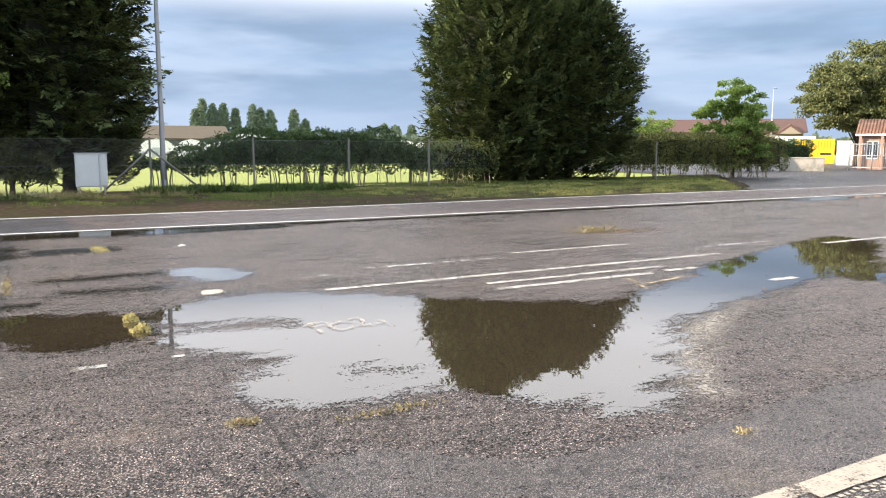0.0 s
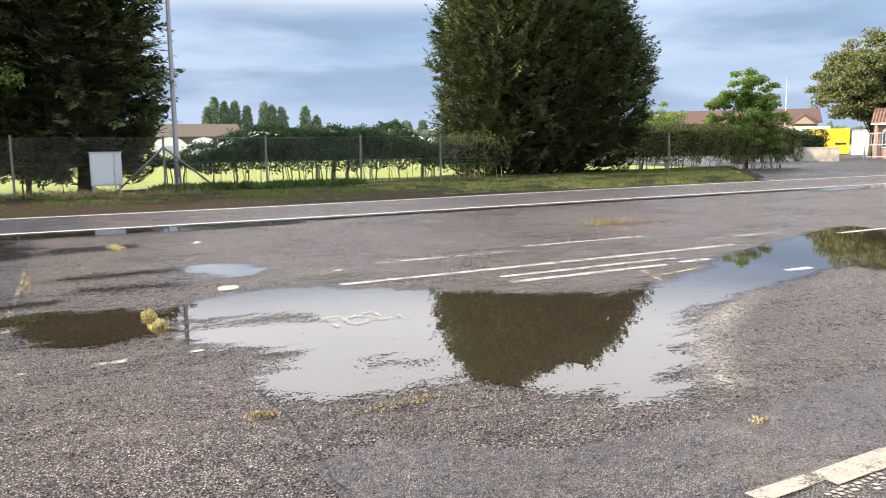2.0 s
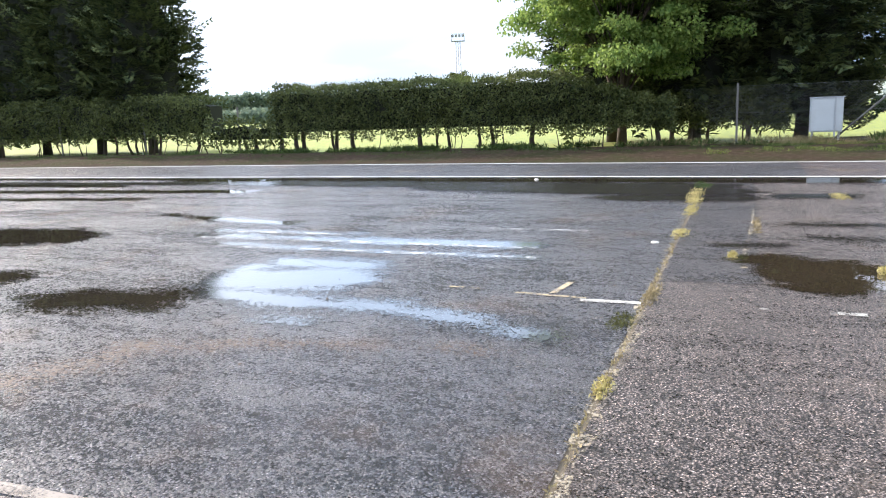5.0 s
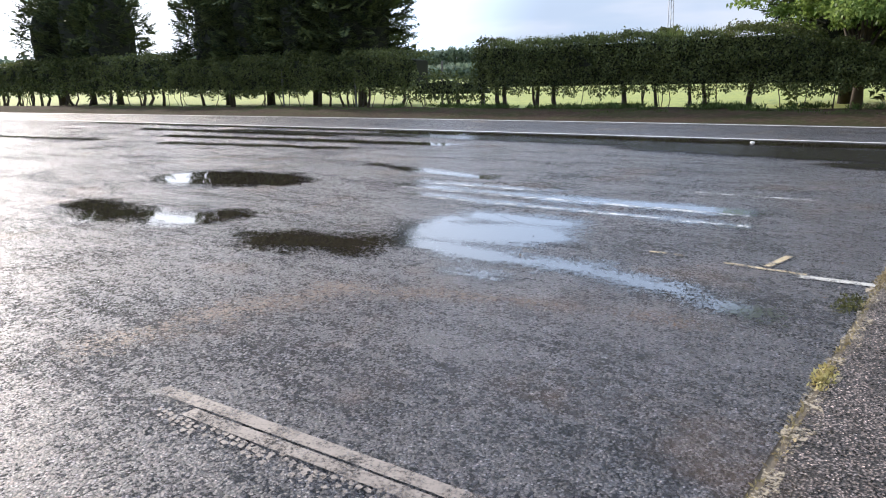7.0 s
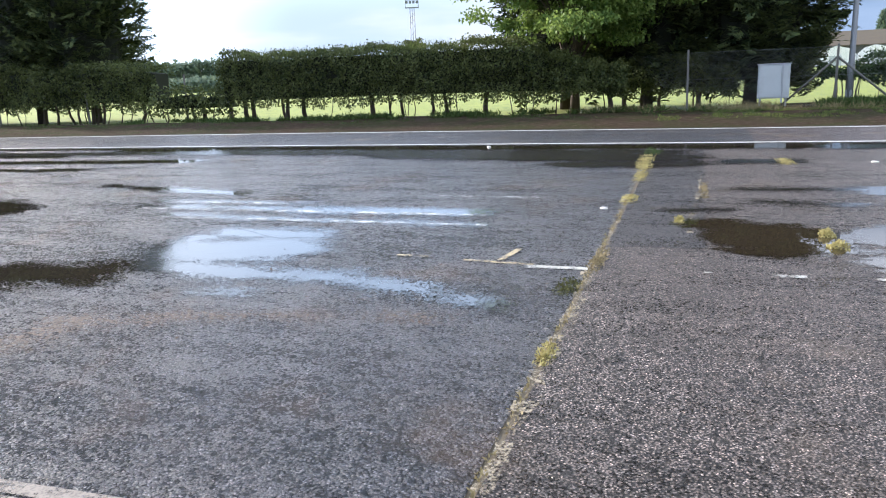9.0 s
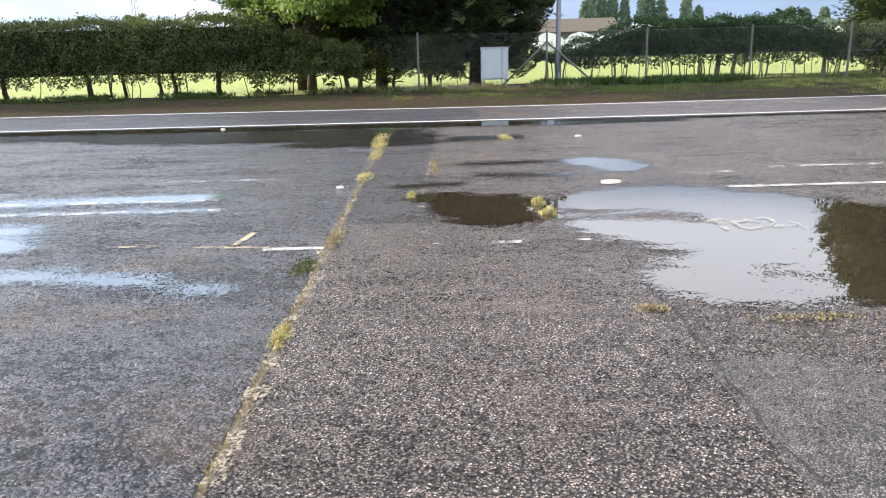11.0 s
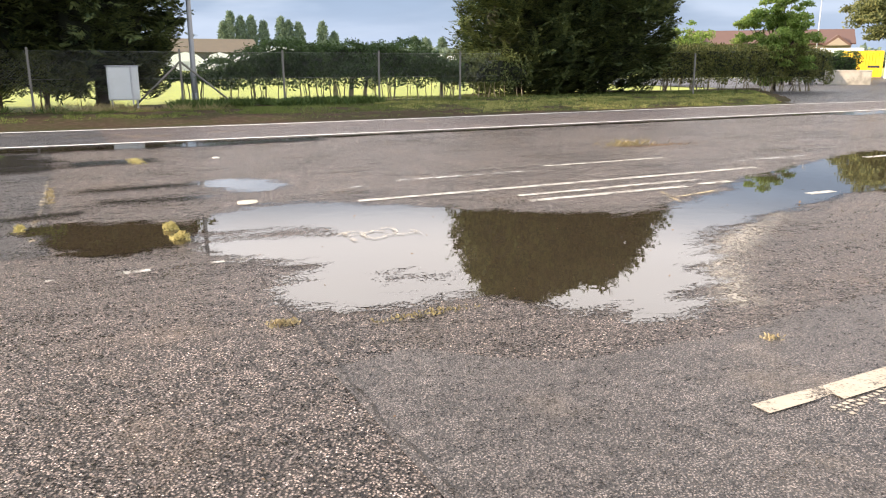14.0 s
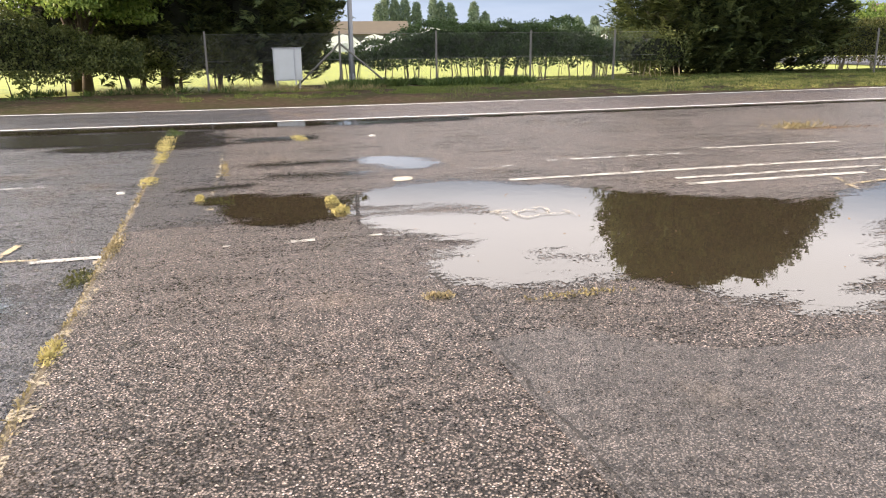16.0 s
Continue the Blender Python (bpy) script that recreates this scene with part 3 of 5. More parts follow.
def puddle(caps, cell, label, mat=None, z=0.006, margin=0.34, name="puddle", shoals=()):
    xs = [c for q in caps for c in (q[0] - q[4], q[2] - q[4], q[0] + q[4], q[2] + q[4])]
    ys = [c for q in caps for c in (q[1] - q[4], q[3] - q[4], q[1] + q[4], q[3] + q[4])]
    gx, gy = np.arange(min(xs) - 0.6, max(xs) + 0.6, cell), np.arange(min(ys) - 0.6, max(ys) + 0.6, cell)
    X, Y = np.meshgrid(gx, gy)
    F = depth_field(X, Y, caps)
    for shoal in shoals:
        F = np.minimum(F, 0.05 - 0.7 * depth_field(X, Y, [shoal]))
    nx = len(gx)
    cells = (F[:-1, :-1] > -margin) | (F[1:, 1:] > -margin) | (F[:-1, 1:] > -margin) | (F[1:, :-1] > -margin)
    J, I = np.nonzero(cells)
    a = J * nx + I
    quads = np.stack([a, a + 1, a + nx + 1, a + nx], 1)
    used, inv = np.unique(quads.ravel(), return_inverse=True)
    z += 0.00006 * len(POOLS)
    POOLS.append(name)
    verts = np.stack([X.ravel()[used], Y.ravel()[used], np.full(len(used), z)], 1)
    me = mesh_from(name, verts.tolist(), inv.reshape(-1, 4).tolist(), mat or M_WATER)
    at = me.attributes.new("depth", "FLOAT", "POINT")
    at.data.foreach_set("value", np.clip(F.ravel()[used], -1, 1).astype(np.float32))
    return tagged(new(name, me), label, "puddle", "puddles on the asphalt")


def capsules_uv(rows):
    return [(*W(a, b)[:2], *W(c, d)[:2], r) for a, b, c, d, r in rows]


puddle([(1.07, 6.22, 7.22, 13.44, 0.46), (-1.64, 7.06, 0.7, 5.65, 1.05), (-0.55, 5.11, 6.04, 11.11, 0.45), (0.63, 6.64, -1.63, 7.16, 1.16), (6.98, 13.1, 5.43, 9.66, 0.35),
        (6.53, 12.64, 3.89, 9.74, 0.5), (0.4, 7.08, -0.95, 4.95, 0.45), (-1.57, 6.58, 1.21, 6.4, 0.87), (6.75, 12.65, 5.05, 10.9, 0.62), (1.2, 7.62, 1.17, 4.64, 0.27),
        (5.38, 9.31, 5.65, 11.47, 0.2)], 0.05, "large shallow rain puddle mirroring sky and cypress",
       shoals=[(-2.5, 6.60, -1.45, 6.76, 0.15), (-0.55, 5.35, -0.15, 5.3, 0.08)])
puddle([(-3.18, 6.42, -3.32, 6.55, 0.57), (-2.94, 6.66, -3.95, 6.79, 0.29), (-2.62, 6.31, -2.76, 6.23, 0.17), (-3.22, 6.65, -3.03, 6.55, 0.45)], 0.05, "dark brown rain puddle beside mossy joint")
puddle([(-3.21, 9.67, -2.84, 9.39, 0.25), (-3.0, 9.75, -2.75, 9.25, 0.18), (-3.12, 9.61, -3.19, 9.66, 0.28)], 0.04, "small pale rain puddle on asphalt", M_POOL)
puddle(capsules_uv([(-5.05, 5.45, -4.0, 5.28, 0.27), (-5.2, 5.7, -5.3, 6.5, 0.24), (-5.1, 6.75, -4.2, 6.8, 0.32), (-4.9, 5.95, -4.2, 6.2, 0.52), (-4.1, 5.3, -3.1, 5.34, 0.19),
        (-3.2, 5.28, -2.4, 5.12, 0.15), (-2.4, 5.12, -1.7, 4.88, 0.12)]), 0.04, "thin film of water catching bright sky", M_FILM)
puddle(capsules_uv([(-3.98, 4.82, -3.68, 4.78, 0.09)]), 0.03, "tiny rain puddle among the chippings", M_FILM)
silt = puddle(capsules_uv([(-4.9, 2.3, -4.7, 3.1, 0.3), (-4.7, 3.1, -4.4, 3.9, 0.34), (-4.4, 3.9, -3.6, 4.2, 0.26), (-3.6, 4.2, -2.7, 4.42, 0.22), (-2.7, 4.42, -2.0, 4.45, 0.18)]), 0.05,
              "brown film of silt dried on asphalt", M_SILT, z=0.0026, name="silt_patch")
tagged(silt, category="silt", group="silt", kind="stuff")
puddle([(-12.43, 1.87, -13.23, 1.22, 0.77), (-13.72, 1.08, -11.89, 2.15, 0.42), (-12.13, 2.31, -13.7, 0.82, 0.38)], 0.06, "rain puddle mirroring the dark trees", M_DEEP)
puddle([(-11.42, -0.64, -9.42, 0.37, 0.29), (-9.55, 0.9, -9.32, 0.64, 0.37), (-11.5, -0.54, -10.28, -0.29, 0.35)], 0.06, "narrow rain puddle mirroring dark trees", M_DEEP)
puddle([(-7.81, 1.23, -7.15, 1.74, 0.38), (-7.22, 2.07, -8.23, 1.05, 0.15)], 0.05, "dark shallow rain puddle on asphalt", M_DEEP)
puddle(capsules_uv([(-30, 16.05, -9, 15.95, 0.24), (-9, 15.95, 3, 15.6, 0.24), (3, 15.6, 10, 15.72, 0.2), (10, 15.72, 24, 16.05, 0.18), (-14, 15.6, -6, 15.45, 0.4), (-6, 15.45, 4, 15.3, 0.36)]), 0.08, "long dark gutter puddle along the road edge", M_DEEP, z=0.007)
puddle(capsules_uv([(-11, 15.0, -1, 14.4, 0.6), (-6, 14.2, -0.9, 13.6, 0.75), (-2.4, 12.7, -0.6, 12.7, 0.5), (-20, 14.8, -10, 14.9, 0.4)]), 0.10, "broad shallow sheet of water near the road", M_GUTTER, z=0.0085)
for row, lab in (((2, 15.2, 4.5, 15.3, 0.35), "shallow water standing by the road edge"), ((22, 15.6, 40, 15.9, 0.5), "shallow water standing by the road edge"), ((0.2, 13.0, 1.0, 13.1, 0.3), "small shallow puddle on repaired asphalt")):
    puddle(capsules_uv([row]), 0.10, lab, M_FILM, z=0.0075)
for row in ((-20, 12.8, -10.5, 13.3, 0.30), (-18, 11.3, -12, 11.9, 0.22), (-9.5, 9.9, -6.6, 9.3, 0.16), (-24, 14.4, -15, 14.3, 0.3), (-30, 10.5, -21, 11.2, 0.2)):
    puddle(capsules_uv([row]), 0.08, "dark streak of standing water across the lot", M_DEEP, z=0.0055)
for row in ((-5.0, 8.16, -2.75, 8.2, 0.24), (-7.4, 8.22, -4.6, 8.2, 0.12), (-6.8, 7.68, -2.6, 7.5, 0.10), (-7.4, 8.6, -5.2, 8.6, 0.1)):
    puddle(capsules_uv([row]), 0.05, "thin wet streak along the worn line", M_FILM, z=0.0065)

puddle(capsules_uv([(0.2, 10.1, 1.5, 10.2, 0.2), (0.4, 9.2, 1.3, 9.1, 0.16), (-0.6, 8.6, 0.0, 8.7, 0.15)]), 0.06, "dark damp patches on worn asphalt", M_GUTTER, z=0.0045)
rim = puddle([(3.2, 7.9, 2.60, 7.05, 0.10), (2.60, 7.05, 2.0, 6.05, 0.15), (2.0, 6.05, 1.80, 5.35, 0.17), (1.80, 5.35, 1.80, 4.85, 0.12)], 0.05, "pale dried silt along a puddle edge", M_RIM, z=0.0026, name="silt_patch")
tagged(rim, category="silt", group="silt", kind="stuff")

# ---- moss, litter ----


def moss_tuft(u, v, su, sv, n, mat, label, tall=0.035):
    r = np.random.default_rng(int(abs(u * 131 + v * 977)))
    p = np.clip(r.normal(size=(n, 2)), -1.8, 1.8) * (su / 1.8, sv / 1.8)
    # low cushions: height falls off from a few centres
    cen = r.uniform(-1, 1, (max(2, n // 90), 2)) * (su * 0.8, sv * 0.8)
    d = np.min(np.hypot(p[:, None, 0] - cen[None, :, 0], p[:, None, 1] - cen[None, :, 1]) / (0.5 * max(min(su, sv), 0.03)), 1)
    h = tall * np.clip(1 - d * d * 0.5, 0.05, 1)
    C = np.array([W(u + a, v + b, 0) for a, b in p])
    C[:, 2] = 0.003 + h * r.uniform(0.3, 1, n)
    D = unit(rand_dirs(r, n) + (0, 0, 0.7))
    me = quads_mesh("moss", blades(C, D, rand_dirs(r, n), r.uniform(0.015, 0.035, n), r.uniform(0.008, 0.018, n)), mat)
    return tagged(new("moss", me), label, "moss", kind="stuff")


for u, v, su, sv, n, mm, h in ((0.78, 7.42, 0.065, 0.085, 480, M_MOSS, 0.06), (0.80, 6.95, 0.075, 0.08, 480, M_MOSS, 0.06), (-0.52, 8.0, 0.04, 0.12, 260, M_MOSS, 0.05),
                               (1.03, 4.27, 0.09, 0.05, 220, M_MOSSDARK, 0.02), (-1.14, 3.99, 0.045, 0.17, 300, M_MOSS, 0.016), (-1.2, 13.3, 0.13, 0.75, 560, M_MOSS, 0.03),
                               (-1.14, 14.5, 0.15, 0.3, 350, M_WEED, 0.08), (-1.16, 12.35, 0.12, 0.4, 420, M_MOSS, 0.03), (-1.14, 11.3, 0.09, 0.5, 420, M_MOSS, 0.025), (-1.13, 9.3, 0.09, 0.25, 420, M_MOSS, 0.025),
                               (-1.12, 6.2, 0.06, 0.35, 420, M_MOSSDARK, 0.025), (-1.24, 5.35, 0.08, 0.22, 260, M_WETMOSS, 0.012), (-0.27, 10.0, 0.05, 0.6, 300, M_MOSSDARK, 0.02),
                               (0.95, 13.0, 0.12, 0.4, 350, M_MOSS, 0.02), (1.9, 4.05, 0.35, 0.05, 160, M_DRY, 0.008), (3.5, 2.75, 0.06, 0.04, 60, M_MOSSDARK, 0.015)):
    moss_tuft(u, v, su, sv, n, mm, "cushion of yellow-green moss in an asphalt joint" if mm != M_WEED else "small green weed in an asphalt joint", h)
for i in range(16):
    v = 2.6 + 0.45 * i + 0.1 * math.sin(i * 2.3)
    moss_tuft(-1.14 + 0.015 * math.sin(i * 1.7), v, 0.022, 0.20, 34, M_MOSSDARK if i % 2 else M_DRY, "low moss along an asphalt joint", 0.009)

# pale grit that has gathered along the joints
def joint_grit(u0, v0, u1, v1, width, label):
    n = int(math.hypot(u1 - u0, v1 - v0) / 0.06)
    verts = []
    for i in range(n + 1):
        a = i / n
        u, v = u0 + (u1 - u0) * a + wob(v0 + a * 9, 2.2, 0.03), v0 + (v1 - v0) * a
        w = width * max(0.25, 1 + 0.9 * noise.noise(Vector((v * 1.9, u0, 3))) + 0.5 * noise.noise(Vector((v * 7.0, u0, 3))))
        verts += [W(u - w * 0.4, v, 0.0056), W(u + w * 0.6, v, 0.0056)]
    ob = new("joint_grit", mesh_from("joint_grit", verts, [(2 * i, 2 * i + 1, 2 * i + 3, 2 * i + 2) for i in range(n)], M_GRIT))
    return tagged(ob, label, "grit", kind="stuff")


joint_grit(-1.12, 1.8, -1.14, 6.6, 0.10, "tan grit and dry moss along a slab joint")
joint_grit(-1.14, 6.6, -1.2, 12.0, 0.07, "tan grit and dry moss along a slab joint")
joint_grit(-0.42, 7.4, -0.30, 11.6, 0.04, "tan grit and dry moss along a repair joint")

# the dark crack between the coarse asphalt and the patch
crack_pts = [(1.18 - 0.1 * i / 30 + wob(i * 0.5, 1.3, 0.05), 5.9 - 4.4 * i / 30) for i in range(31)]
verts = []
for u, v in crack_pts:
    w = 0.010 + 0.009 * noise.noise(Vector((u, v * 6, 1)))
    verts += [W(u - w, v, 0.0065), W(u + w, v, 0.0065)]
M_CRACK = paint("dark crack filling", (0.032, 0.027, 0.022), 0.47, 0.64)
tagged(new("crack", mesh_from("crack", verts, [(2 * i, 2 * i + 2, 2 * i + 3, 2 * i + 1) for i in range(30)], M_CRACK)), "dark open crack along the asphalt patch", "crack", kind="structure")


def pebble(place, sx, sy, sz, mat, name, label, category, turn=0.0):
    bm = bmesh.new()
    bmesh.ops.create_icosphere(bm, subdivisions=3, radius=1)
    for v in bm.verts:
        k = 1 + 0.16 * noise.noise(v.co * 1.7 + Vector(place))
        v.co = Vector((v.co.x * sx * k, v.co.y * sy * k, max(v.co.z, -0.5) * sz))
    for f in bm.faces:
        f.smooth = True
    me = bpy.data.meshes.new(name)
    bm.to_mesh(me)
    bm.free()
    me.materials.append(mat)
    ob = new(name, me)
    ob.matrix_world = pose(place[0], place[1], place[2] + sz * 0.4, 0, 0, turn)
    return tagged(ob, label, category)


pebble((-2.59, 8.30, 0.003), 0.115, 0.15, 0.008, M_TAN, "plate", "pale round worn plate in the asphalt", "plate")
pebble((-5.36, 6.87, 0.0), 0.05, 0.036, 0.018, M_STONE, "stone", "whitish stone lying on asphalt", "stone")
pebble((*W(-4.6, 15.6)[:2], 0.0), 0.05, 0.04, 0.03, M_STONE, "stone", "whitish stone in the gutter water", "stone")
pebble((*W(2.2, 12.9)[:2], 0.0), 0.06, 0.05, 0.02, M_STONE, "stone", "small pale stone on wet asphalt", "stone")


def thin_crack(pts, w, label, name="crack"):
    """A hairline crack that wanders between points given along and across the road."""
    path = []
    for (a, b), (c, d) in zip(pts, pts[1:]):
        n = max(2, int(math.hypot(c - a, d - b) / 0.15))
        path += [(a + (c - a) * i / n, b + (d - b) * i / n) for i in range(n)]
    path.append(pts[-1])
    verts = []
    for i, (u, v) in enumerate(path):
        j = 0.05 * noise.noise(Vector((u * 2.1, v * 2.1, 3))) + 0.03 * noise.noise(Vector((u * 7, v * 7, 3)))
        q = path[min(i + 1, len(path) - 1)]
        p = path[max(i - 1, 0)]
        d = Vector((q[0] - p[0], q[1] - p[1])).normalized()
        h = w * (0.6 + 0.5 * noise.noise(Vector((u * 5, v * 5, 9))))
        cu, cv = u - d.y * j, v + d.x * j
        verts += [W(cu - d.y * -h, cv + d.x * -h, 0.0068), W(cu - d.y * h, cv + d.x * h, 0.0068)]
    faces = [(2 * i, 2 * i + 2, 2 * i + 3, 2 * i + 1) for i in range(len(path) - 1)]
    return tagged(new(name, mesh_from(name, verts, faces, M_CRACK)), label, "crack", kind="structure")


for pts in ([(-14, 5.2), (-11, 5.6), (-8.6, 5.1), (-6.2, 5.5)], [(-16, 9.2), (-12.5, 8.3), (-10.2, 8.8)], [(-12.5, 8.3), (-12.0, 5.5), (-12.8, 3.0)], [(-19, 7.0), (-15, 6.6), (-12.2, 6.9)],
            [(-8.6, 5.1), (-8.9, 3.2), (-8.0, 1.5)], [(-3.0, 6.9), (-4.4, 6.6), (-5.2, 7.0)], [(1.05, 4.1), (2.4, 3.75), (3.6, 3.2), (5.2, 3.0)], [(9.0, 11.9), (10.2, 11.3), (12.6, 10.7)], [(3.0, 10.6), (6.5, 10.9), (10.0, 11.3)],
            [(-24, 12.0), (-19, 11.5), (-16, 12.4)], [(6.0, 13.4), (11.0, 13.9), (17.0, 13.5)]):
    thin_crack(pts, 0.009, "thin wandering crack in the asphalt")

# loose grit, twigs and bits of leaf
r = np.random.default_rng(77)
n = 420
uu, vv = r.uniform(-10, 12, n), r.uniform(2.5, 15.5, n) ** 1.0
C = np.array([W(a, b, 0.009) for a, b in zip(uu, vv)])
tagged(new("litter_bits", quads_mesh("litter_bits", blades(C, unit(rand_dirs(r, n) * (1, 1, 0.3)), unit(rand_dirs(r, n) + (0, 0, 2)), r.uniform(0.012, 0.05, n), r.uniform(0.008, 0.02, n)), M_LEAFBROWN)), "scattered dark twigs and leaf bits on asphalt", "litter", kind="stuff")

# ---- trees and hedges ----


def trunk_mesh(h, r, sides=9, lean=0.0, forks=3, seed=0, reach=0.35):
    rr = random.Random(seed)
    bm = tube([(0, 0, -0.1), (0.02, 0.01, h * 0.15), (lean * 0.5, 0.03, h * 0.5), (lean, 0, h)], [r * 1.35, r, r * 0.75, r * 0.25], sides)
    for i in range(forks):
        a, z = rr.uniform(0, 6.28), h * rr.uniform(0.2, 0.55)
        L = h * reach * rr.uniform(0.7, 1.1)
        tube([(0, 0, z), (math.cos(a) * L * 0.5, math.sin(a) * L * 0.5, z + L * 0.5), (math.cos(a) * L * 0.8, math.sin(a) * L * 0.8, z + L * 1.1)], [r * 0.5, r * 0.35, r * 0.1], 6, bm)
    return bm


def lumpy(R, rng, dirs, amp, freq, seed):
    off = Vector((seed * 3.1, seed * 1.7, 0))
    return np.array([1 + amp * noise.noise(Vector(d) * freq + off) + amp * 0.5 * noise.noise(Vector(d) * freq * 2.3 + off) for d in dirs])


def cypress(place, H, R, seed, plumes, label, skirt=0.5, lift=0.35, name="cypress_tree", group="cypress trees by the road"):
    """A leyland cypress: short trunk, dense crown of flat feathery plumes that sweep outwards and up."""
    r = np.random.default_rng(seed)
    tree = thing(name, place, 0, label, "tree", group)
    part("trunk", trunk_mesh(H * 0.8, 0.19, forks=4, seed=seed, reach=0.2), M_BARK, tree)

    def prof(t):
        return R * np.clip(0.80 + 0.9 * t, 0, 1.0) * np.clip(1.0 - np.clip((t - 0.48) / 0.52, 0, 1) ** 2.3, 0.015, 1) ** 0.8

    def bulge(x, y):
        return noise.noise(Vector((math.cos(x) * 1.7, math.sin(x) * 1.7, y * 0.55 + seed))) + 0.55 * noise.noise(Vector((math.cos(x) * 4.2, math.sin(x) * 4.2, y * 1.3 + seed)))

    up = np.array([0, 0, 1.0])
    bt = r.random(plumes) ** 0.9
    ba, bz = r.uniform(0, 2 * np.pi, plumes), skirt + bt * (H - skirt)
    swell = np.array([bulge(x, y) for x, y in zip(ba, bz)])
    deep = np.where(r.random(plumes) < 0.36, r.uniform(0.6, 0.9, plumes), 1.0)
    spike = (r.random(plumes) < 0.22) * (deep == 1.0) * r.uniform(0.2, 0.7, plumes)
    brad = prof(bt) * (0.91 + 0.15 * swell) * deep
    out = np.stack([np.cos(ba), np.sin(ba), np.zeros(plumes)], 1)
    rise = (lift + 0.9 * np.clip(bt - 0.45, 0, 1) + 0.25 * r.normal(size=plumes))[:, None]
    way = unit(out + up * rise + 0.22 * r.normal(size=(plumes, 3)))
    length = r.uniform(0.75, 1.25, plumes) + spike
    side = unit(np.cross(way, up) + 0.35 * r.normal(size=(plumes, 3)))
    flat = unit(np.cross(side, way))
    tip = out * brad[:, None] + np.stack([np.zeros(plumes), np.zeros(plumes), bz], 1) + out * 0.2 + way * spike[:, None]
    root = tip - way * length[:, None]
    allq = []
    nodes = 7
    for j in range(nodes):
        s = (j + 0.5) / nodes
        mid = root + way * (length * s)[:, None] + up * (0.16 * length * (s * s - s))[:, None]
        for sgn in (-1, 1):
            ang = 0.95 - 0.35 * s + 0.12 * r.normal(size=plumes)
            d = way * np.cos(ang)[:, None] + side * (sgn * np.sin(ang))[:, None] + flat * (0.12 * r.normal(size=plumes))[:, None]
            L = (0.50 * (1.08 - 0.72 * s)) * r.uniform(0.75, 1.2, plumes)
            allq.append(blades(mid, d, flat, L, r.uniform(0.075, 0.12, plumes), 0.12))
            for q, turn in ((0.35, 0.6), (0.6, -0.55)):
                d2 = d * math.cos(turn) + np.cross(flat, d) * math.sin(turn)
                allq.append(blades(mid + d * (L * q)[:, None], d2, flat, L * 0.5, r.uniform(0.055, 0.085, plumes), 0.1))
    allq.append(blades(tip - way * 0.25, way, flat, np.full(plumes, 0.42), np.full(plumes, 0.06), -0.05))
    me = quads_mesh("crown", np.concatenate(allq), M_CYPRESS)
    part_mesh("crown", me, tree)
    # solid core that closes the crown, its inner shade painted near-black
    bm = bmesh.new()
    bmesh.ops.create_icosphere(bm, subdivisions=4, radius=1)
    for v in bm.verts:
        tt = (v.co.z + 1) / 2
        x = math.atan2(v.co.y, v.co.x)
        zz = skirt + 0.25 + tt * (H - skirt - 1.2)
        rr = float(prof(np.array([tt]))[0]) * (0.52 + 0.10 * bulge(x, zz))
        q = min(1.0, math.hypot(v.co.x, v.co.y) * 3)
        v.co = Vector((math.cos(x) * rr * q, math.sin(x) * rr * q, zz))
    part("inner_core", bm, M_SHADE_CORE, tree, "solid dark core with inner shade put into its colour")
    return tree


TREES = [  # u, v, height, radius, plumes, lift
    (19.6, 31.0, 10.8, 3.3, 2100, 0.35), (21.05, 31.2, 10.0, 3.3, 1400, 0.35), (22.6, 31.3, 10.3, 3.4, 1400, 0.35), (24.6, 31.0, 10.0, 3.5, 2100, 0.35),
    (1.35, 29.7, 11.5, 2.75, 2300, 0.12), (-2.3, 30.2, 11.8, 3.0, 2100, 0.12), (-5.6, 31.5, 10.5, 2.9, 1100, 0.2),
    (-28.0, 29.6, 9.2, 2.9, 1100, 0.25), (-31.6, 29.8, 10.2, 3.2, 1000, 0.25), (-35.6, 29.9, 10.6, 3.2, 1000, 0.25), (-39.3, 29.8, 9.6, 3.0, 800, 0.25),
    (-52.0, 30.0, 9.0, 3.0, 500, 0.25), (-56.0, 30.2, 10.0, 3.2, 500, 0.25), (-60.0, 30.0, 9.2, 3.0, 500, 0.25)]
for i, (u, v, H, R, n, lift) in enumerate(TREES):
    cypress(W(u, v, 0.05), H, R, i + 3, n, "tall dark green cypress tree behind the wire fence", 0.45 if u > 10 else 0.6 if u > -10 else 0.8, lift)


def leaf_cloud(r, C, size, spread, up=0.3):
    n = len(C)
    D = unit(rand_dirs(r, n) + np.array([0, 0, -0.15]))
    N = unit(rand_dirs(r, n) + np.array([0, 0, up * 2]))
    return blades(C, D, N, r.uniform(0.7, 1.3, n) * size, r.uniform(0.5, 0.75, n) * size, 0.1)


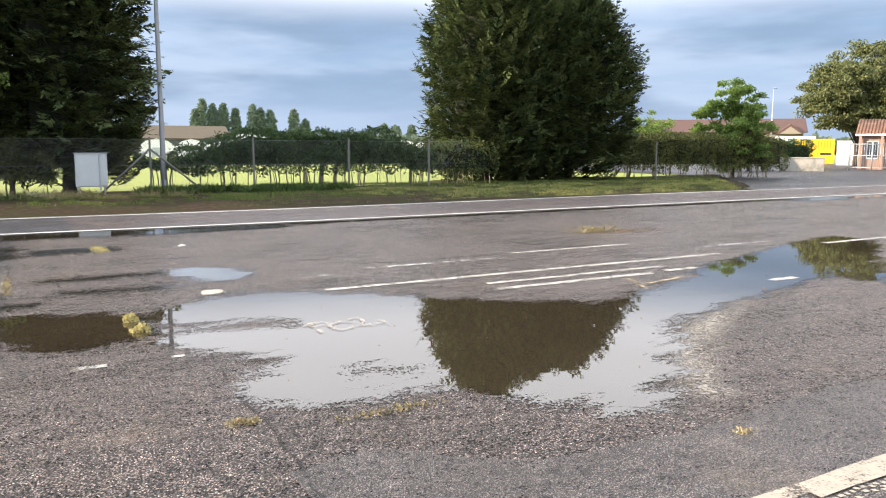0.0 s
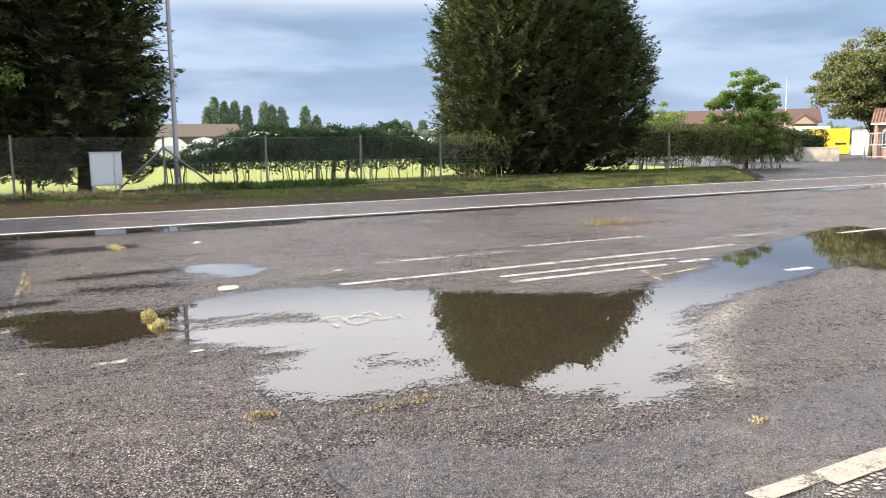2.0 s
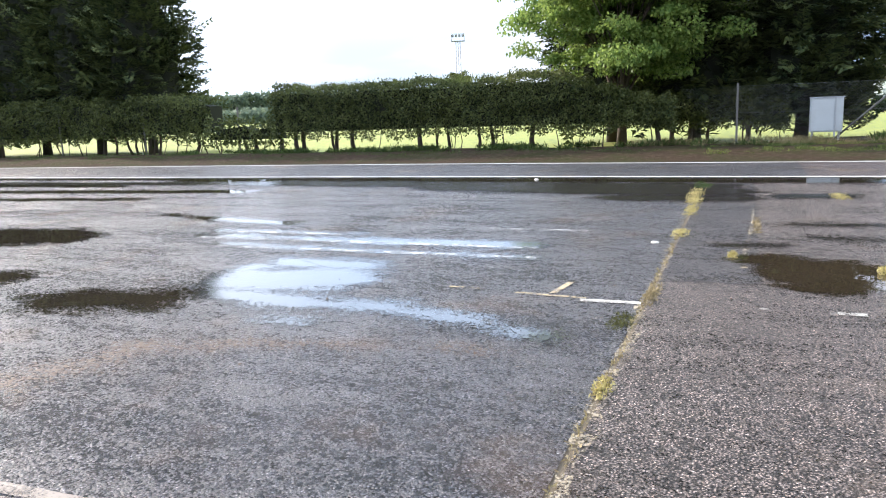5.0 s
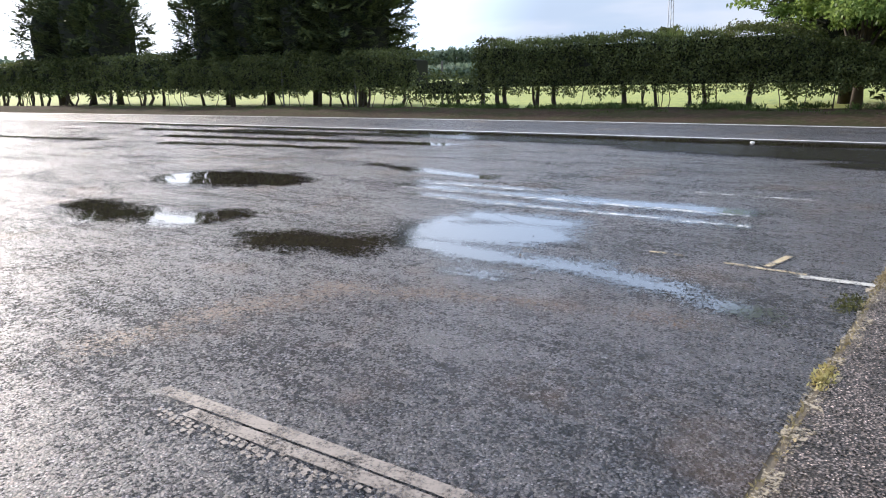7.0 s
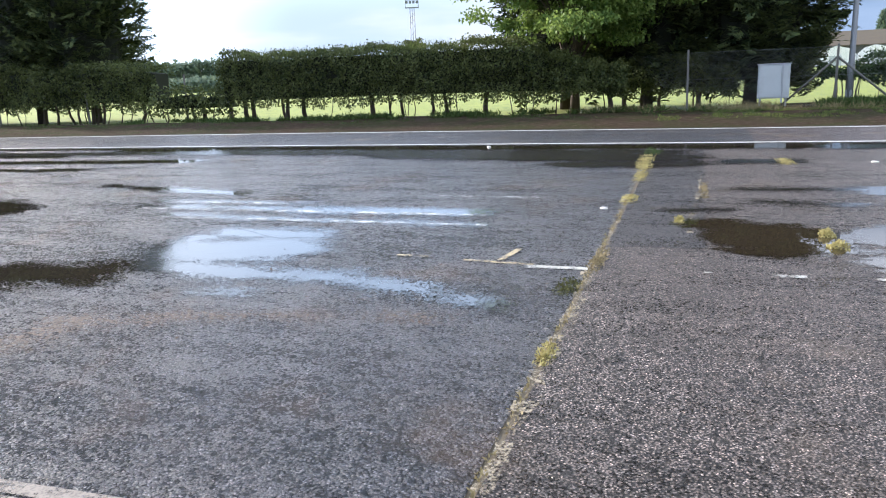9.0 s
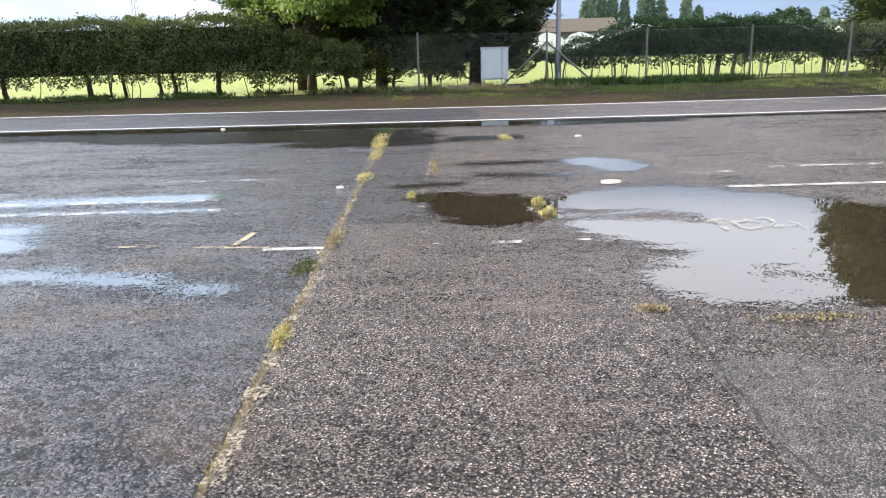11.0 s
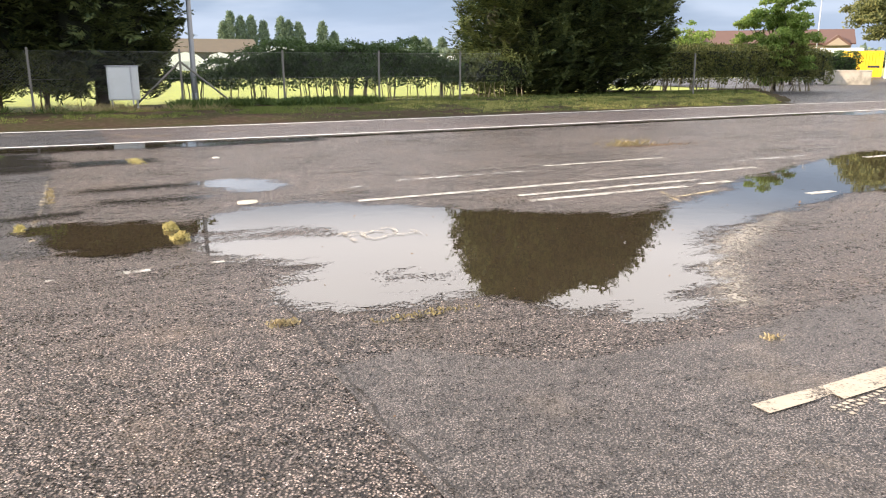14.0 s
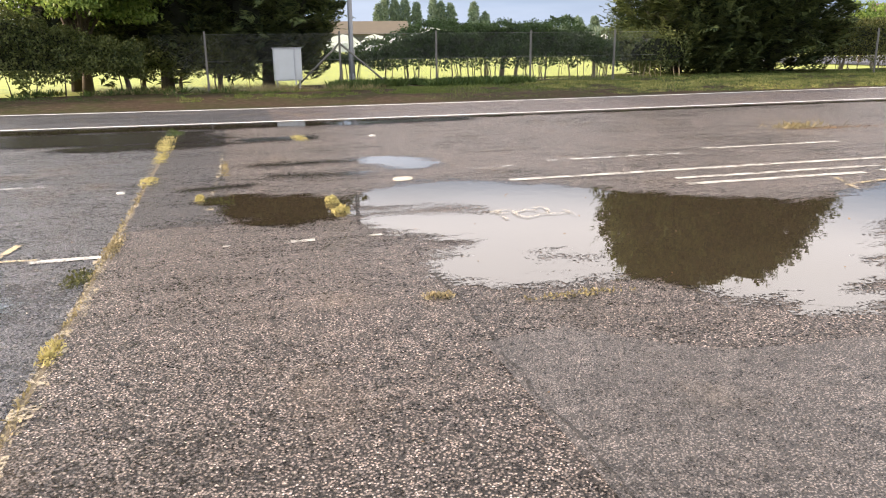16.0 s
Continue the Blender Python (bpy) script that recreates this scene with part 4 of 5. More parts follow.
def broadleaf(place, H, R, zc, leaf, clumps, per, mat, label, seed, name="maple_tree", squash=0.85, group="", low=0.3):
    """A broad-leaved tree: limbs, and leaves in many small clumps with gaps between."""
    r = np.random.default_rng(seed)
    tree = thing(name, place, 0, label, "tree", group)
    d = rand_dirs(r, clumps)
    d[:, 2] = np.abs(d[:, 2]) * np.where(r.random(clumps) < low, -0.8, 1)
    rad = R * (0.25 + 0.75 * r.random(clumps) ** 0.5) * lumpy(R, r, d, 0.5, 1.6, seed)
    C0 = d * rad[:, None] * np.array([1, 1, squash]) + np.array([0, 0, zc])
    bm = trunk_mesh(zc * 0.95, 0.05 * H ** 0.7, 9, 0.1, 2, seed)
    for i in range(0, min(clumps, 46)):
        c = C0[i]
        tube([(0, 0, zc * (0.3 + 0.4 * (i % 5) / 5)), (c[0] * 0.45, c[1] * 0.45, zc * 0.55 + c[2] * 0.3), tuple(c)], [0.05, 0.03, 0.008], 5, bm)
    part("trunk", bm, M_BARK, tree)
    sz = R * r.uniform(0.13, 0.26, clumps)
    # each clump is a flattened dome of leaves
    off = rand_dirs(r, clumps * per).reshape(clumps, per, 3) * (r.random((clumps, per, 1)) ** 0.45)
    off[:, :, 2] = np.abs(off[:, :, 2]) * 0.8 - 0.15
    C = (C0[:, None, :] + off * sz[:, None, None]).reshape(-1, 3)
    part_mesh("crown", quads_mesh("crown", leaf_cloud(r, C, leaf, 1), mat), tree)
    return tree


broadleaf(W(-4.6, 27.4, 0.0), 5.0, 3.5, 4.5, 0.14, 230, 270, M_MAPLE, "bright green broad-leaved tree growing through a hedge", 11, squash=1.0)
broadleaf(W(36.4, 30.5, 0.0), 2.2, 1.9, 2.5, 0.14, 210, 190, M_MAPLE, "small bright green tree among hedges", 12, "young_tree", 1.55, low=0.5)
broadleaf(az(-14.9, 62.0, -0.05), 3.0, 2.2, 2.3, 0.2, 90, 70, M_MAPLE, "rounded green tree in the meadow", 15, "field_tree", 0.8)


def hedge(u0, u1, v, thick, top, z0, mat, stem_mat, leaf, density, label, seed, stems=2.2, name="hedge", rag=0.26):
    """A clipped hedge on bare stems; top: height at a share of the length."""
    r = np.random.default_rng(seed)
    ob = thing(name, W(u0, v, 0.0), TURN, label, "hedge", "hedges along the fence")
    n = int((u1 - u0) * density)
    x = r.uniform(0, u1 - u0, n)
    tops = np.array([top(a / (u1 - u0)) for a in x])
    lows = z0 + np.array([0.38 * noise.noise(Vector((a * 0.6, seed, 0))) + 0.34 * noise.noise(Vector((a * 1.7, seed, 0))) + 0.16 * noise.noise(Vector((a * 5.0, seed, 0))) for a in x])
    # leaves lie in the outer skin: front, back and top
    which = r.random(n)
    y = np.where(which < 0.62, -thick / 2, np.where(which < 0.75, thick / 2, r.uniform(-0.5, 0.5, n) * thick))
    z = np.where(which < 0.75, lows + (tops - lows) * r.random(n) ** 0.9, tops)
    bul = np.array([noise.noise(Vector((a * 0.9, b * 1.3, seed))) + 0.6 * noise.noise(Vector((a * 2.6, b * 2.6, seed))) for a, b in zip(x, z)])
    y = y + np.sign(y + 1e-6) * bul * rag * 1.6 + r.normal(size=n) * 0.09
    z = z + np.where(which >= 0.75, bul * rag * 1.2 + np.abs(r.normal(size=n)) * 0.09, 0)
    C = np.stack([x, y, z], 1)
    part_mesh("foliage", quads_mesh("foliage", leaf_cloud(r, C, leaf, 1, 0.1), mat), ob)
    # dark solid inside: shade between the leaves put into its colour
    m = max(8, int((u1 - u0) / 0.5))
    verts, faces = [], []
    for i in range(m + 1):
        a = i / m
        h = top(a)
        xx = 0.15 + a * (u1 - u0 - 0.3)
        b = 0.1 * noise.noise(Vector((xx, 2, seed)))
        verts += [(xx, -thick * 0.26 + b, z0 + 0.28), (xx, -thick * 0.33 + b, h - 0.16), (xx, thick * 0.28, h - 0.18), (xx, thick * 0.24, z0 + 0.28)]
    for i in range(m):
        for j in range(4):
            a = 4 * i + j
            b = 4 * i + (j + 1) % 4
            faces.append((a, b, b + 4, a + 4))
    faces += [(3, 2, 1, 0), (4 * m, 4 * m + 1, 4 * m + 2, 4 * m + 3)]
    part_mesh("inner_core", mesh_from("inner_core", verts, faces, M_SHADE_CORE), ob, "solid dark core with inner shade put into its colour")
    rr = random.Random(seed)
    for i in range(int((u1 - u0) * stems)):
        xx = rr.uniform(0.1, u1 - u0 - 0.1)
        q = rr.uniform(0.012, 0.03) if rr.random() < (0.97 if stem_mat == M_STEM else 0.55) else rr.uniform(0.05, 0.10)
        part("stem", tube([(xx, rr.uniform(-0.25, 0.25), -0.05), (xx + rr.uniform(-0.04, 0.04), rr.uniform(-0.1, 0.1), z0 * 0.6), (xx + rr.uniform(-0.12, 0.12), 0, z0 + 0.35)], [q * 1.2, q, q * 0.8], 5), stem_mat, ob)
    return ob


def ripple(base, amp, seed, ends=0.0):
    def f(a):
        return base + amp * noise.noise(Vector((a * 9, seed, 0))) + 0.5 * amp * noise.noise(Vector((a * 31, seed, 0))) - ends * (abs(2 * a - 1) ** 6)
    return f


def mid_top(a):
    u = 3.4 + 11.6 * a
    return 1.15 + 1.05 * smooth01((u - 3.9) / 3.8) - 0.75 * smooth01((u - 12.6) / 2.4) + 0.12 * noise.noise(Vector((u * 1.3, 0, 5)))


def tall_top(a):
    return ripple(2.48, 0.14, 1, 0.0)(a) - 0.25 * smooth01((0.04 - a) / 0.04) - 0.95 * smooth01((a - 0.72) / 0.28)


hedge(-18.0, -2.6, 25.9, 1.4, tall_top, 0.62, M_HEDGE, M_BARK, 0.09, 2900, "tall dense clipped green hedge behind the fence", 21, 1.6)
tall_hedge = bpy.data.objects["hedge"]
r = np.random.default_rng(91)
n = 1500
C = np.stack([r.uniform(0.3, 11.0, n), r.normal(size=n) * 0.35, np.full(n, 2.45)], 1)
part_mesh("loose_growth", quads_mesh("loose_growth", blades(C, unit(np.array([0, 0, 1.0]) + 0.35 * r.normal(size=(n, 3))), rand_dirs(r, n), r.uniform(0.12, 0.42, n), r.uniform(0.012, 0.03, n)), M_GRASS), tall_hedge, "loose pale shoots on top")
hedge(-3.2, 0.9, 28.7, 1.2, ripple(1.85, 0.2, 2, 0.3), 0.5, M_HEDGE, M_BARK, 0.09, 2100, "shaded hedge below a cypress", 22, 1.8)
hedge(-22.0, -18.0, 26.6, 0.9, ripple(1.25, 0.25, 3, 0.4), 0.35, M_HEDGE, M_BARK, 0.14, 420, "thin low gap in the hedge with sparse leaves", 23, 2.0)
hedge(-41.0, -22.2, 27.6, 1.5, ripple(2.45, 0.12, 4, 0.2), 0.66, M_HEDGE, M_BARK, 0.11, 1600, "dark clipped hedge under backlit cypresses", 24, 1.6)
hedge(-80.0, -41.3, 28.2, 1.5, ripple(3.05, 0.10, 5, 0.1), 0.75, M_HEDGE, M_BARK, 0.18, 600, "long straight dark hedge along the field", 25, 1.8)
hedge(3.4, 15.0, 28.6, 1.3, mid_top, 0.72, M_MIDHEDGE, M_STEM, 0.095, 2300, "dark green hedge on bare pale stems", 26, 5.0)
hedge(14.2, 18.6, 28.8, 0.9, ripple(1.75, 0.2, 6, 0.5), 0.5, M_HEDGE, M_STEM, 0.12, 600, "sparse grey-green bushes beside the cypresses", 27, 3.0)
hedge(26.7, 39.5, 30.0, 1.5, ripple(2.3, 0.16, 7, 0.3), 0.55, M_OLIVE, M_STEM, 0.10, 1500, "overgrown olive-green hedge on pale stems", 28, 4.0)
r = np.random.default_rng(92)
olive_hedge = [o for o in bpy.data.objects if o.name.startswith("hedge") and o.parent is None][-1]
n = 1600
C = np.stack([r.uniform(0.2, 9.0, n), r.normal(size=n) * 0.4, np.full(n, 2.15)], 1)
# pale shoots paint the sunlit top of the hedge
part_mesh("loose_growth", quads_mesh("loose_growth", blades(C, unit(np.array([0, 0, 1.0]) + 0.45 * r.normal(size=(n, 3))), rand_dirs(r, n), r.uniform(0.12, 0.5, n), r.uniform(0.02, 0.05, n)), M_LIT_STRAW), olive_hedge, "straw-coloured shoots on top, sunlight put into their colour")
hedge(44.5, 56.0, 39.8, 1.4, ripple(2.25, 0.15, 8, 0.3), 0.25, M_MIDHEDGE, M_BARK, 0.14, 800, "low dark green hedge by the entrance", 29, 2.0)

# ---- wire fence ----
fence = thing("wire_fence", W(-31.2, 27.0, 0.0), TURN, "diamond-mesh wire fence on slim grey posts", "fence")
POSTS = [0.0, 5.2, 10.4, 30.45, 34.9, 38.4, 42.05, 45.5, 58.0]
for i, a in enumerate(POSTS):
    lean = 0.02 * math.sin(i * 2.1)
    part("post", box(0.065, 0.065, 2.05, a, -1.3 if 20 < a < 32 else 0.0, -0.05, 0.012, m=Matrix.Rotation(lean, 4, "X")), M_POST, fence)
for z in (0.12, 1.05, 1.92):
    part("line_wire", tube([(30.4, 0.045, z), (40, 0.045, z - 0.01), (47.4, 0.045, z)], 0.004, 5), M_WIRE, fence)
co = []
pitch = 0.09
for a0, a1 in ((28.6, 47.4),):
    n = int((a1 - a0) / pitch)
    for i in range(n + 22):
        for sgn in (1, -1):
            # a wire rises 1.8 m over 1.8 m sideways
            xs = a0 + (i - 22) * pitch if sgn > 0 else a0 + i * pitch
            lo, hi = 0.12, 1.92
            p0, p1 = (xs, lo), (xs + sgn * 1.8, hi)
            if min(p0[0], p1[0]) < a0 or max(p0[0], p1[0]) > a1:
                continue
            s = 0.0022
            co.append([(p0[0] - s, 0.048, p0[1]), (p0[0] + s, 0.048, p0[1]), (p1[0] + s, 0.048, p1[1]), (p1[0] - s, 0.048, p1[1])])
            co.append([(p0[0], 0.046 - s, p0[1]), (p0[0], 0.046 + s, p0[1]), (p1[0], 0.046 + s, p1[1]), (p1[0], 0.046 - s, p1[1])])
mesh_ob = part_mesh("wire_mesh", quads_mesh("wire_mesh", co, M_WIRE), fence, "fine diamond wire mesh")
tagged(mesh_ob, kind="stuff")
for a, b in ((34.9, 33.2), (34.9, 36.8)):
    part("brace", tube([(a, 0.02, 1.6), (b, 0.02, 0.0)], 0.035, 6), M_POST, fence)

# pale cabinet on short legs by the fence
cab = thing("cabinet", W(1.86, 26.75, 0.08), TURN, "pale grey sheet-metal cabinet on short legs by the fence", "cabinet")
part("body", box(0.94, 0.30, 1.06, 0, 0, 0.30, 0.02), M_PANEL, cab)
part("door", box(0.86, 0.02, 0.98, 0, -0.162, 0.34, 0.006), M_PANEL, cab)
part("cap", box(1.0, 0.36, 0.03, 0, 0, 1.362, 0.008), M_GALV, cab, "thin steel cap")
part("strut", box(0.05, 0.03, 1.2, 0.24, -0.19, 0.16, 0.006), M_GALV, cab, "upright steel strut")
for x in (-0.38, 0.38):
    part("leg", box(0.06, 0.06, 0.38, x, 0, -0.08, 0.006), M_GALV, cab)

pole = thing("lamp_pole", W(4.25, 27.9, 0.05), 0, "tall slim grey steel pole by the fence", "pole")
part("shaft", tube([(0, 0, -0.1), (0, 0, 1.3), (0, 0, 1.32), (0, 0, 10.0)], [0.11, 0.11, 0.09, 0.055], 12), M_POLE, pole)
part("base_box", box(0.2, 0.2, 0.5, 0, 0, -0.02, 0.015), M_GALV, pole)
part("lamp_head", box(0.7, 0.22, 0.12, 0.3, 0, 10.0, 0.03), M_GALV, pole)

# ---- verge plants ----


def tufts(name, n, place_of, length, width, mat, label, seed, lean=0.5, category="grass"):
    r = np.random.default_rng(seed)
    uv = place_of(r, n)
    C = np.stack([CT * uv[:, 0] - ST * uv[:, 1], ST * uv[:, 0] + CT * uv[:, 1], np.array([bank(a, b) for a, b in uv]) - 0.01], 1)
    D = unit(np.array([0, 0, 1.0]) + lean * r.normal(size=(n, 3)) * (1, 1, 0.3))
    me = quads_mesh(name, blades(C, D, rand_dirs(r, n), r.uniform(0.5, 1.3, n) * length, r.uniform(0.6, 1.2, n) * width, 0.12), mat)
    return tagged(new(name, me), label, category, kind="stuff")


def strip(u0, u1, v0, v1, clump=0.0):
    def f(r, n):
        u, v = r.uniform(u0, u1, n * 3), r.uniform(v0, v1, n * 3)
        keep = np.array([noise.noise(Vector((a * 0.55, b * 0.9, 2.0))) + 0.6 * noise.noise(Vector((a * 2.2, b * 2.2, 5.0))) for a, b in zip(u, v)]) > clump
        uv = np.stack([u, v], 1)[keep & (u < 25.6 + 0.95 * (v - 21))]
        return uv[:n]
    return f


def tufts_n(name, n, place, *rest, **kw):
    m = len(place(np.random.default_rng(rest[4]), n))
    return tufts(name, m, lambda r, k: place(np.random.default_rng(rest[4]), n), *rest, **kw)


tufts_n("verge_grass", 52000, strip(5.0, 34, 21.1, 30.5, -0.3), 0.11, 0.016, M_GRASS, "short sunlit green and straw grass on the verge", 31)
tufts_n("verge_grass", 7000, strip(-1.5, 6.5, 22.2, 26.5, 0.12), 0.10, 0.016, M_GRASS, "sparse grass thinning out over brown earth", 37)
tufts_n("verge_grass", 5000, strip(-45, 3, 23.0, 26.2, 0.1), 0.12, 0.018, M_WEED, "thin shaded grass on brown earth under the hedge", 32)
tufts_n("weeds", 9000, strip(3.2, 10.5, 25.6, 27.6, -0.2), 0.32, 0.05, M_WEED, "rank green weeds along the foot of the fence", 33, 0.7, category="weeds")
tufts_n("weeds", 4000, strip(-22, 0, 24.6, 26.2, 0.1), 0.26, 0.035, M_WEED, "low green weeds below the hedge", 34, 0.7, category="weeds")
tufts_n("dry_grass", 2600, strip(-4, 5, 24.5, 27.4, 0.05), 0.30, 0.010, M_DRY, "dry pale stalks and twigs by the cabinet", 35, 0.6, category="dry grass")
# bright blades put the sunlit stretch of verge into colour
tufts_n("dry_grass", 16000, strip(10, 32, 21.2, 26.5, 0.05), 0.12, 0.018, M_LIT_STRAW, "straw-coloured dry grass on the verge", 36, 0.6, category="dry grass")
r = np.random.default_rng(44)
C = np.array([W(9.7 + 0.25 * a, 11.35 + 0.12 * b, 0.005) for a, b in r.normal(size=(260, 2))])
tagged(new("weed_tuft", quads_mesh("weed_tuft", blades(C, unit(rand_dirs(r, 260) + (0, 0, 0.8)), rand_dirs(r, 260), r.uniform(0.06, 0.22, 260), np.full(260, 0.012)), M_DRY)), "dry straw weed tuft growing from an asphalt joint", "weeds", kind="stuff")
C = np.array([W(10.3 + 0.55 * a, 11.2 + 0.10 * b, 0.006) for a, b in r.normal(size=(420, 2))])
tagged(new("leaf_litter", quads_mesh("leaf_litter", blades(C, unit(rand_dirs(r, 420) * (1, 1, 0.15)), unit(rand_dirs(r, 420) + (0, 0, 3)), r.uniform(0.03, 0.09, 420), np.full(420, 0.03)), M_LEAFBROWN)), "dark heap of wet leaf litter on asphalt", "litter", kind="stuff")

# ---- beyond the entrance ----
block = thing("concrete_block", az(-25.45, 64.9, 0.0), -25.45, "weathered rectangular concrete barrier block", "barrier")
part("body", box(3.1, 0.9, 1.0, 0, 0, -0.02, 0.05), M_CONCRETE, block)
part("capping", box(3.16, 0.96, 0.08, 0, 0, 0.982, 0.02), M_CONCRETE, block)

cont = thing("container", az(-26.4, 95.0, 0.0), -26.4, "bright yellow steel container with dark lettering bars", "container")
part("body", box(4.0, 2.4, 2.75, -0.4, 0, 0.1, 0.04), M_YELLOWBOX, cont)
for i in range(13):
    part("rib", box(0.09, 0.05, 2.5, -2.2 + 0.3 * i, -1.225, 0.2, 0.015), M_YELLOWBOX, cont)
part("marking", box(1.1, 0.01, 0.22, 0.75, -1.256, 1.1), M_GLASSDARK, cont, "plain dark lettering bar")
shed = thing("site_cabin", az(-28.1, 93.0, 0.0), -28.1, "pale grey-white steel site cabin", "cabin")
part("body", box(1.9, 2.4, 2.6, 0, 0, 0.0, 0.03), M_WHITE, shed)
part("roof", box(2.0, 2.5, 0.1, 0, 0, 2.6, 0.02), M_GALV, shed)

hut = thing("gatehouse", az(-31.4, 74.5, 0.0), -33.0, "small rendered gatehouse with red clay tile roof", "house")
part("wall", box(7.6, 5.0, 3.0, 0.6, 1.5, -0.05, 0.02), M_BRICK, hut)
for i in range(2):
    s = -1 if i == 0 else 1
    m4 = Matrix.Translation((0.6, 1.5 + s * 1.5, 3.55)) @ Matrix.Rotation(radians(-s * 23), 4, "X")
    roofp = part("roof", box(8.4, 3.3, 0.1, 0, 0, 0, 0.02, m=m4), M_TILE, hut, "sloped red clay tile roof")
    if i == 0:
        for q in range(34):
            mt = m4 @ Matrix.Translation((-4.1 + 0.248 * q, 0, 0.1))
            bm = tube([tuple(mt @ Vector((0, -1.66, 0.01))), tuple(mt @ Vector((0, 1.6, 0.01)))], 0.075, 6)
            part("tile_row", bm, M_TILE, roofp)
part("fascia", box(8.4, 0.06, 0.16, 0.6, -1.55, 2.83), M_WHITE, hut)
for x in (-2.3, -0.9, 1.2):
    w = part("window", box(0.9, 0.06, 1.5, x, -1.03, 0.9, 0.01), M_WHITE, hut)
    part("pane", box(0.74, 0.03, 1.3, x, -1.07, 1.0), M_GLASSDARK, w)
for x in (-3.2, -1.6, 0.2):
    part("pillar", box(0.22, 0.22, 2.85, x, -1.4, -0.02, 0.02), M_BRICK, hut)

gate = thing("metal_gate", az(-29.6, 69.0, 0.0), -31.0, "pale galvanised tubular gate standing closed", "gate")
for x in (-1.6, 0.0, 1.6):
    part("gate_post", tube([(x, 0, -0.05), (x, 0, 2.3)], 0.06, 8), M_GALV, gate)
for z in (0.25, 1.2, 2.1):
    part("rail", tube([(-1.6, 0, z), (1.6, 0, z)], 0.03, 6), M_GALV, gate)
for i in range(17):
    part("bar", tube([(-1.5 + 0.1875 * i, 0, 0.25), (-1.5 + 0.1875 * i, 0, 2.1)], 0.014, 5), M_GALV, gate)

hall = thing("hall", az(-20.3, 130.0, 0.0), -20.3, "long low building with brown tiled roof and gables", "building")
part("wall", box(23.0, 9.0, 4.3, 0, 3, -0.1, 0.03), M_CREAM, hall)
for s in (-1, 1):
    part("roof", box(24.2, 5.6, 0.2, 0, 0, 0, 0.03, m=Matrix.Translation((0, 3 + s * 2.45, 5.35)) @ Matrix.Rotation(radians(-s * 23), 4, "X")), M_BROWNROOF, hall)
for x in (-10.0, 9.6):
    bm = bmesh.new()
    vs = [bm.verts.new(p) for p in ((x - 2.0, -2.6, 4.1), (x + 2.0, -2.6, 4.1), (x, -2.6, 5.6), (x, 1.5, 5.75), (x - 2.0, -1.8, 4.15), (x + 2.0, -1.8, 4.15))]
    for f in ((0, 1, 2), (0, 2, 3, 4), (2, 1, 5, 3)):
        bm.faces.new([vs[i] for i in f])
    part("gable", bm, M_BROWNROOF, hall)
    bm = bmesh.new()
    vs = [bm.verts.new(p) for p in ((x - 1.5, -2.63, 4.1), (x + 1.5, -2.63, 4.1), (x, -2.63, 5.2))]
    bm.faces.new(vs)
    part("gable_face", bm, M_CREAM, hall)
for i in range(7):
    w = part("window", box(1.6, 0.08, 1.4, -9 + 3 * i, -1.54, 1.2, 0.01), M_WHITE, hall)
    part("pane", box(1.4, 0.04, 1.2, -9 + 3 * i, -1.6, 1.3), M_GLASSDARK, w)
for a, d, h in ((-23.4, 64.0, 6.3), (-22.4, 70.0, 5.2)):
    p = thing("lamp_post", az(a, d, 0.0), 0, "slim pale lamp post beyond the hedge", "lamp post", "pale lamp posts")
    part("shaft", tube([(0, 0, -0.1), (0, 0, h)], [0.06, 0.04], 8), M_GALV, p)
    part("lamp_head", box(0.3, 0.12, 0.08, 0.1, 0, h, 0.02), M_GALV, p)
for a, d, w, h in ((-15.9, 90.0, 4.0, 2.2), (-24.9, 110.0, 5.0, 3.4)):
    v = thing("white_van", az(a, d, 0.0), a, "white box-shaped vehicle seen over a hedge", "van", "parked white vans")
    part("body", box(w, 2.0, h - 0.35, 0, 0, 0.35, 0.12), M_WHITE, v)
    part("cab", box(1.3, 1.9, h * 0.6, w / 2 + 0.5, 0, 0.35, 0.15), M_WHITE, v)
    for x in (-w / 3, w / 3):
        part("wheel", tube([(x, -1.02, 0.34), (x, -0.8, 0.34)], 0.34, 14), M_GLASSDARK, v)

# pine over the gatehouse
broadleaf(az(-28.6, 86.0, 0.0), 6, 4.9, 6.6, 0.26, 330, 190, M_PINE, "large olive-green pine with clumped needles", 51, "pine_tree", 0.95, low=0.42)
broadleaf(az(-33.0, 92.0, 0.0), 11, 4.6, 6.4, 0.34, 100, 100, M_PINE, "large olive-green pine with clumped needles", 52, "pine_tree", 0.85)

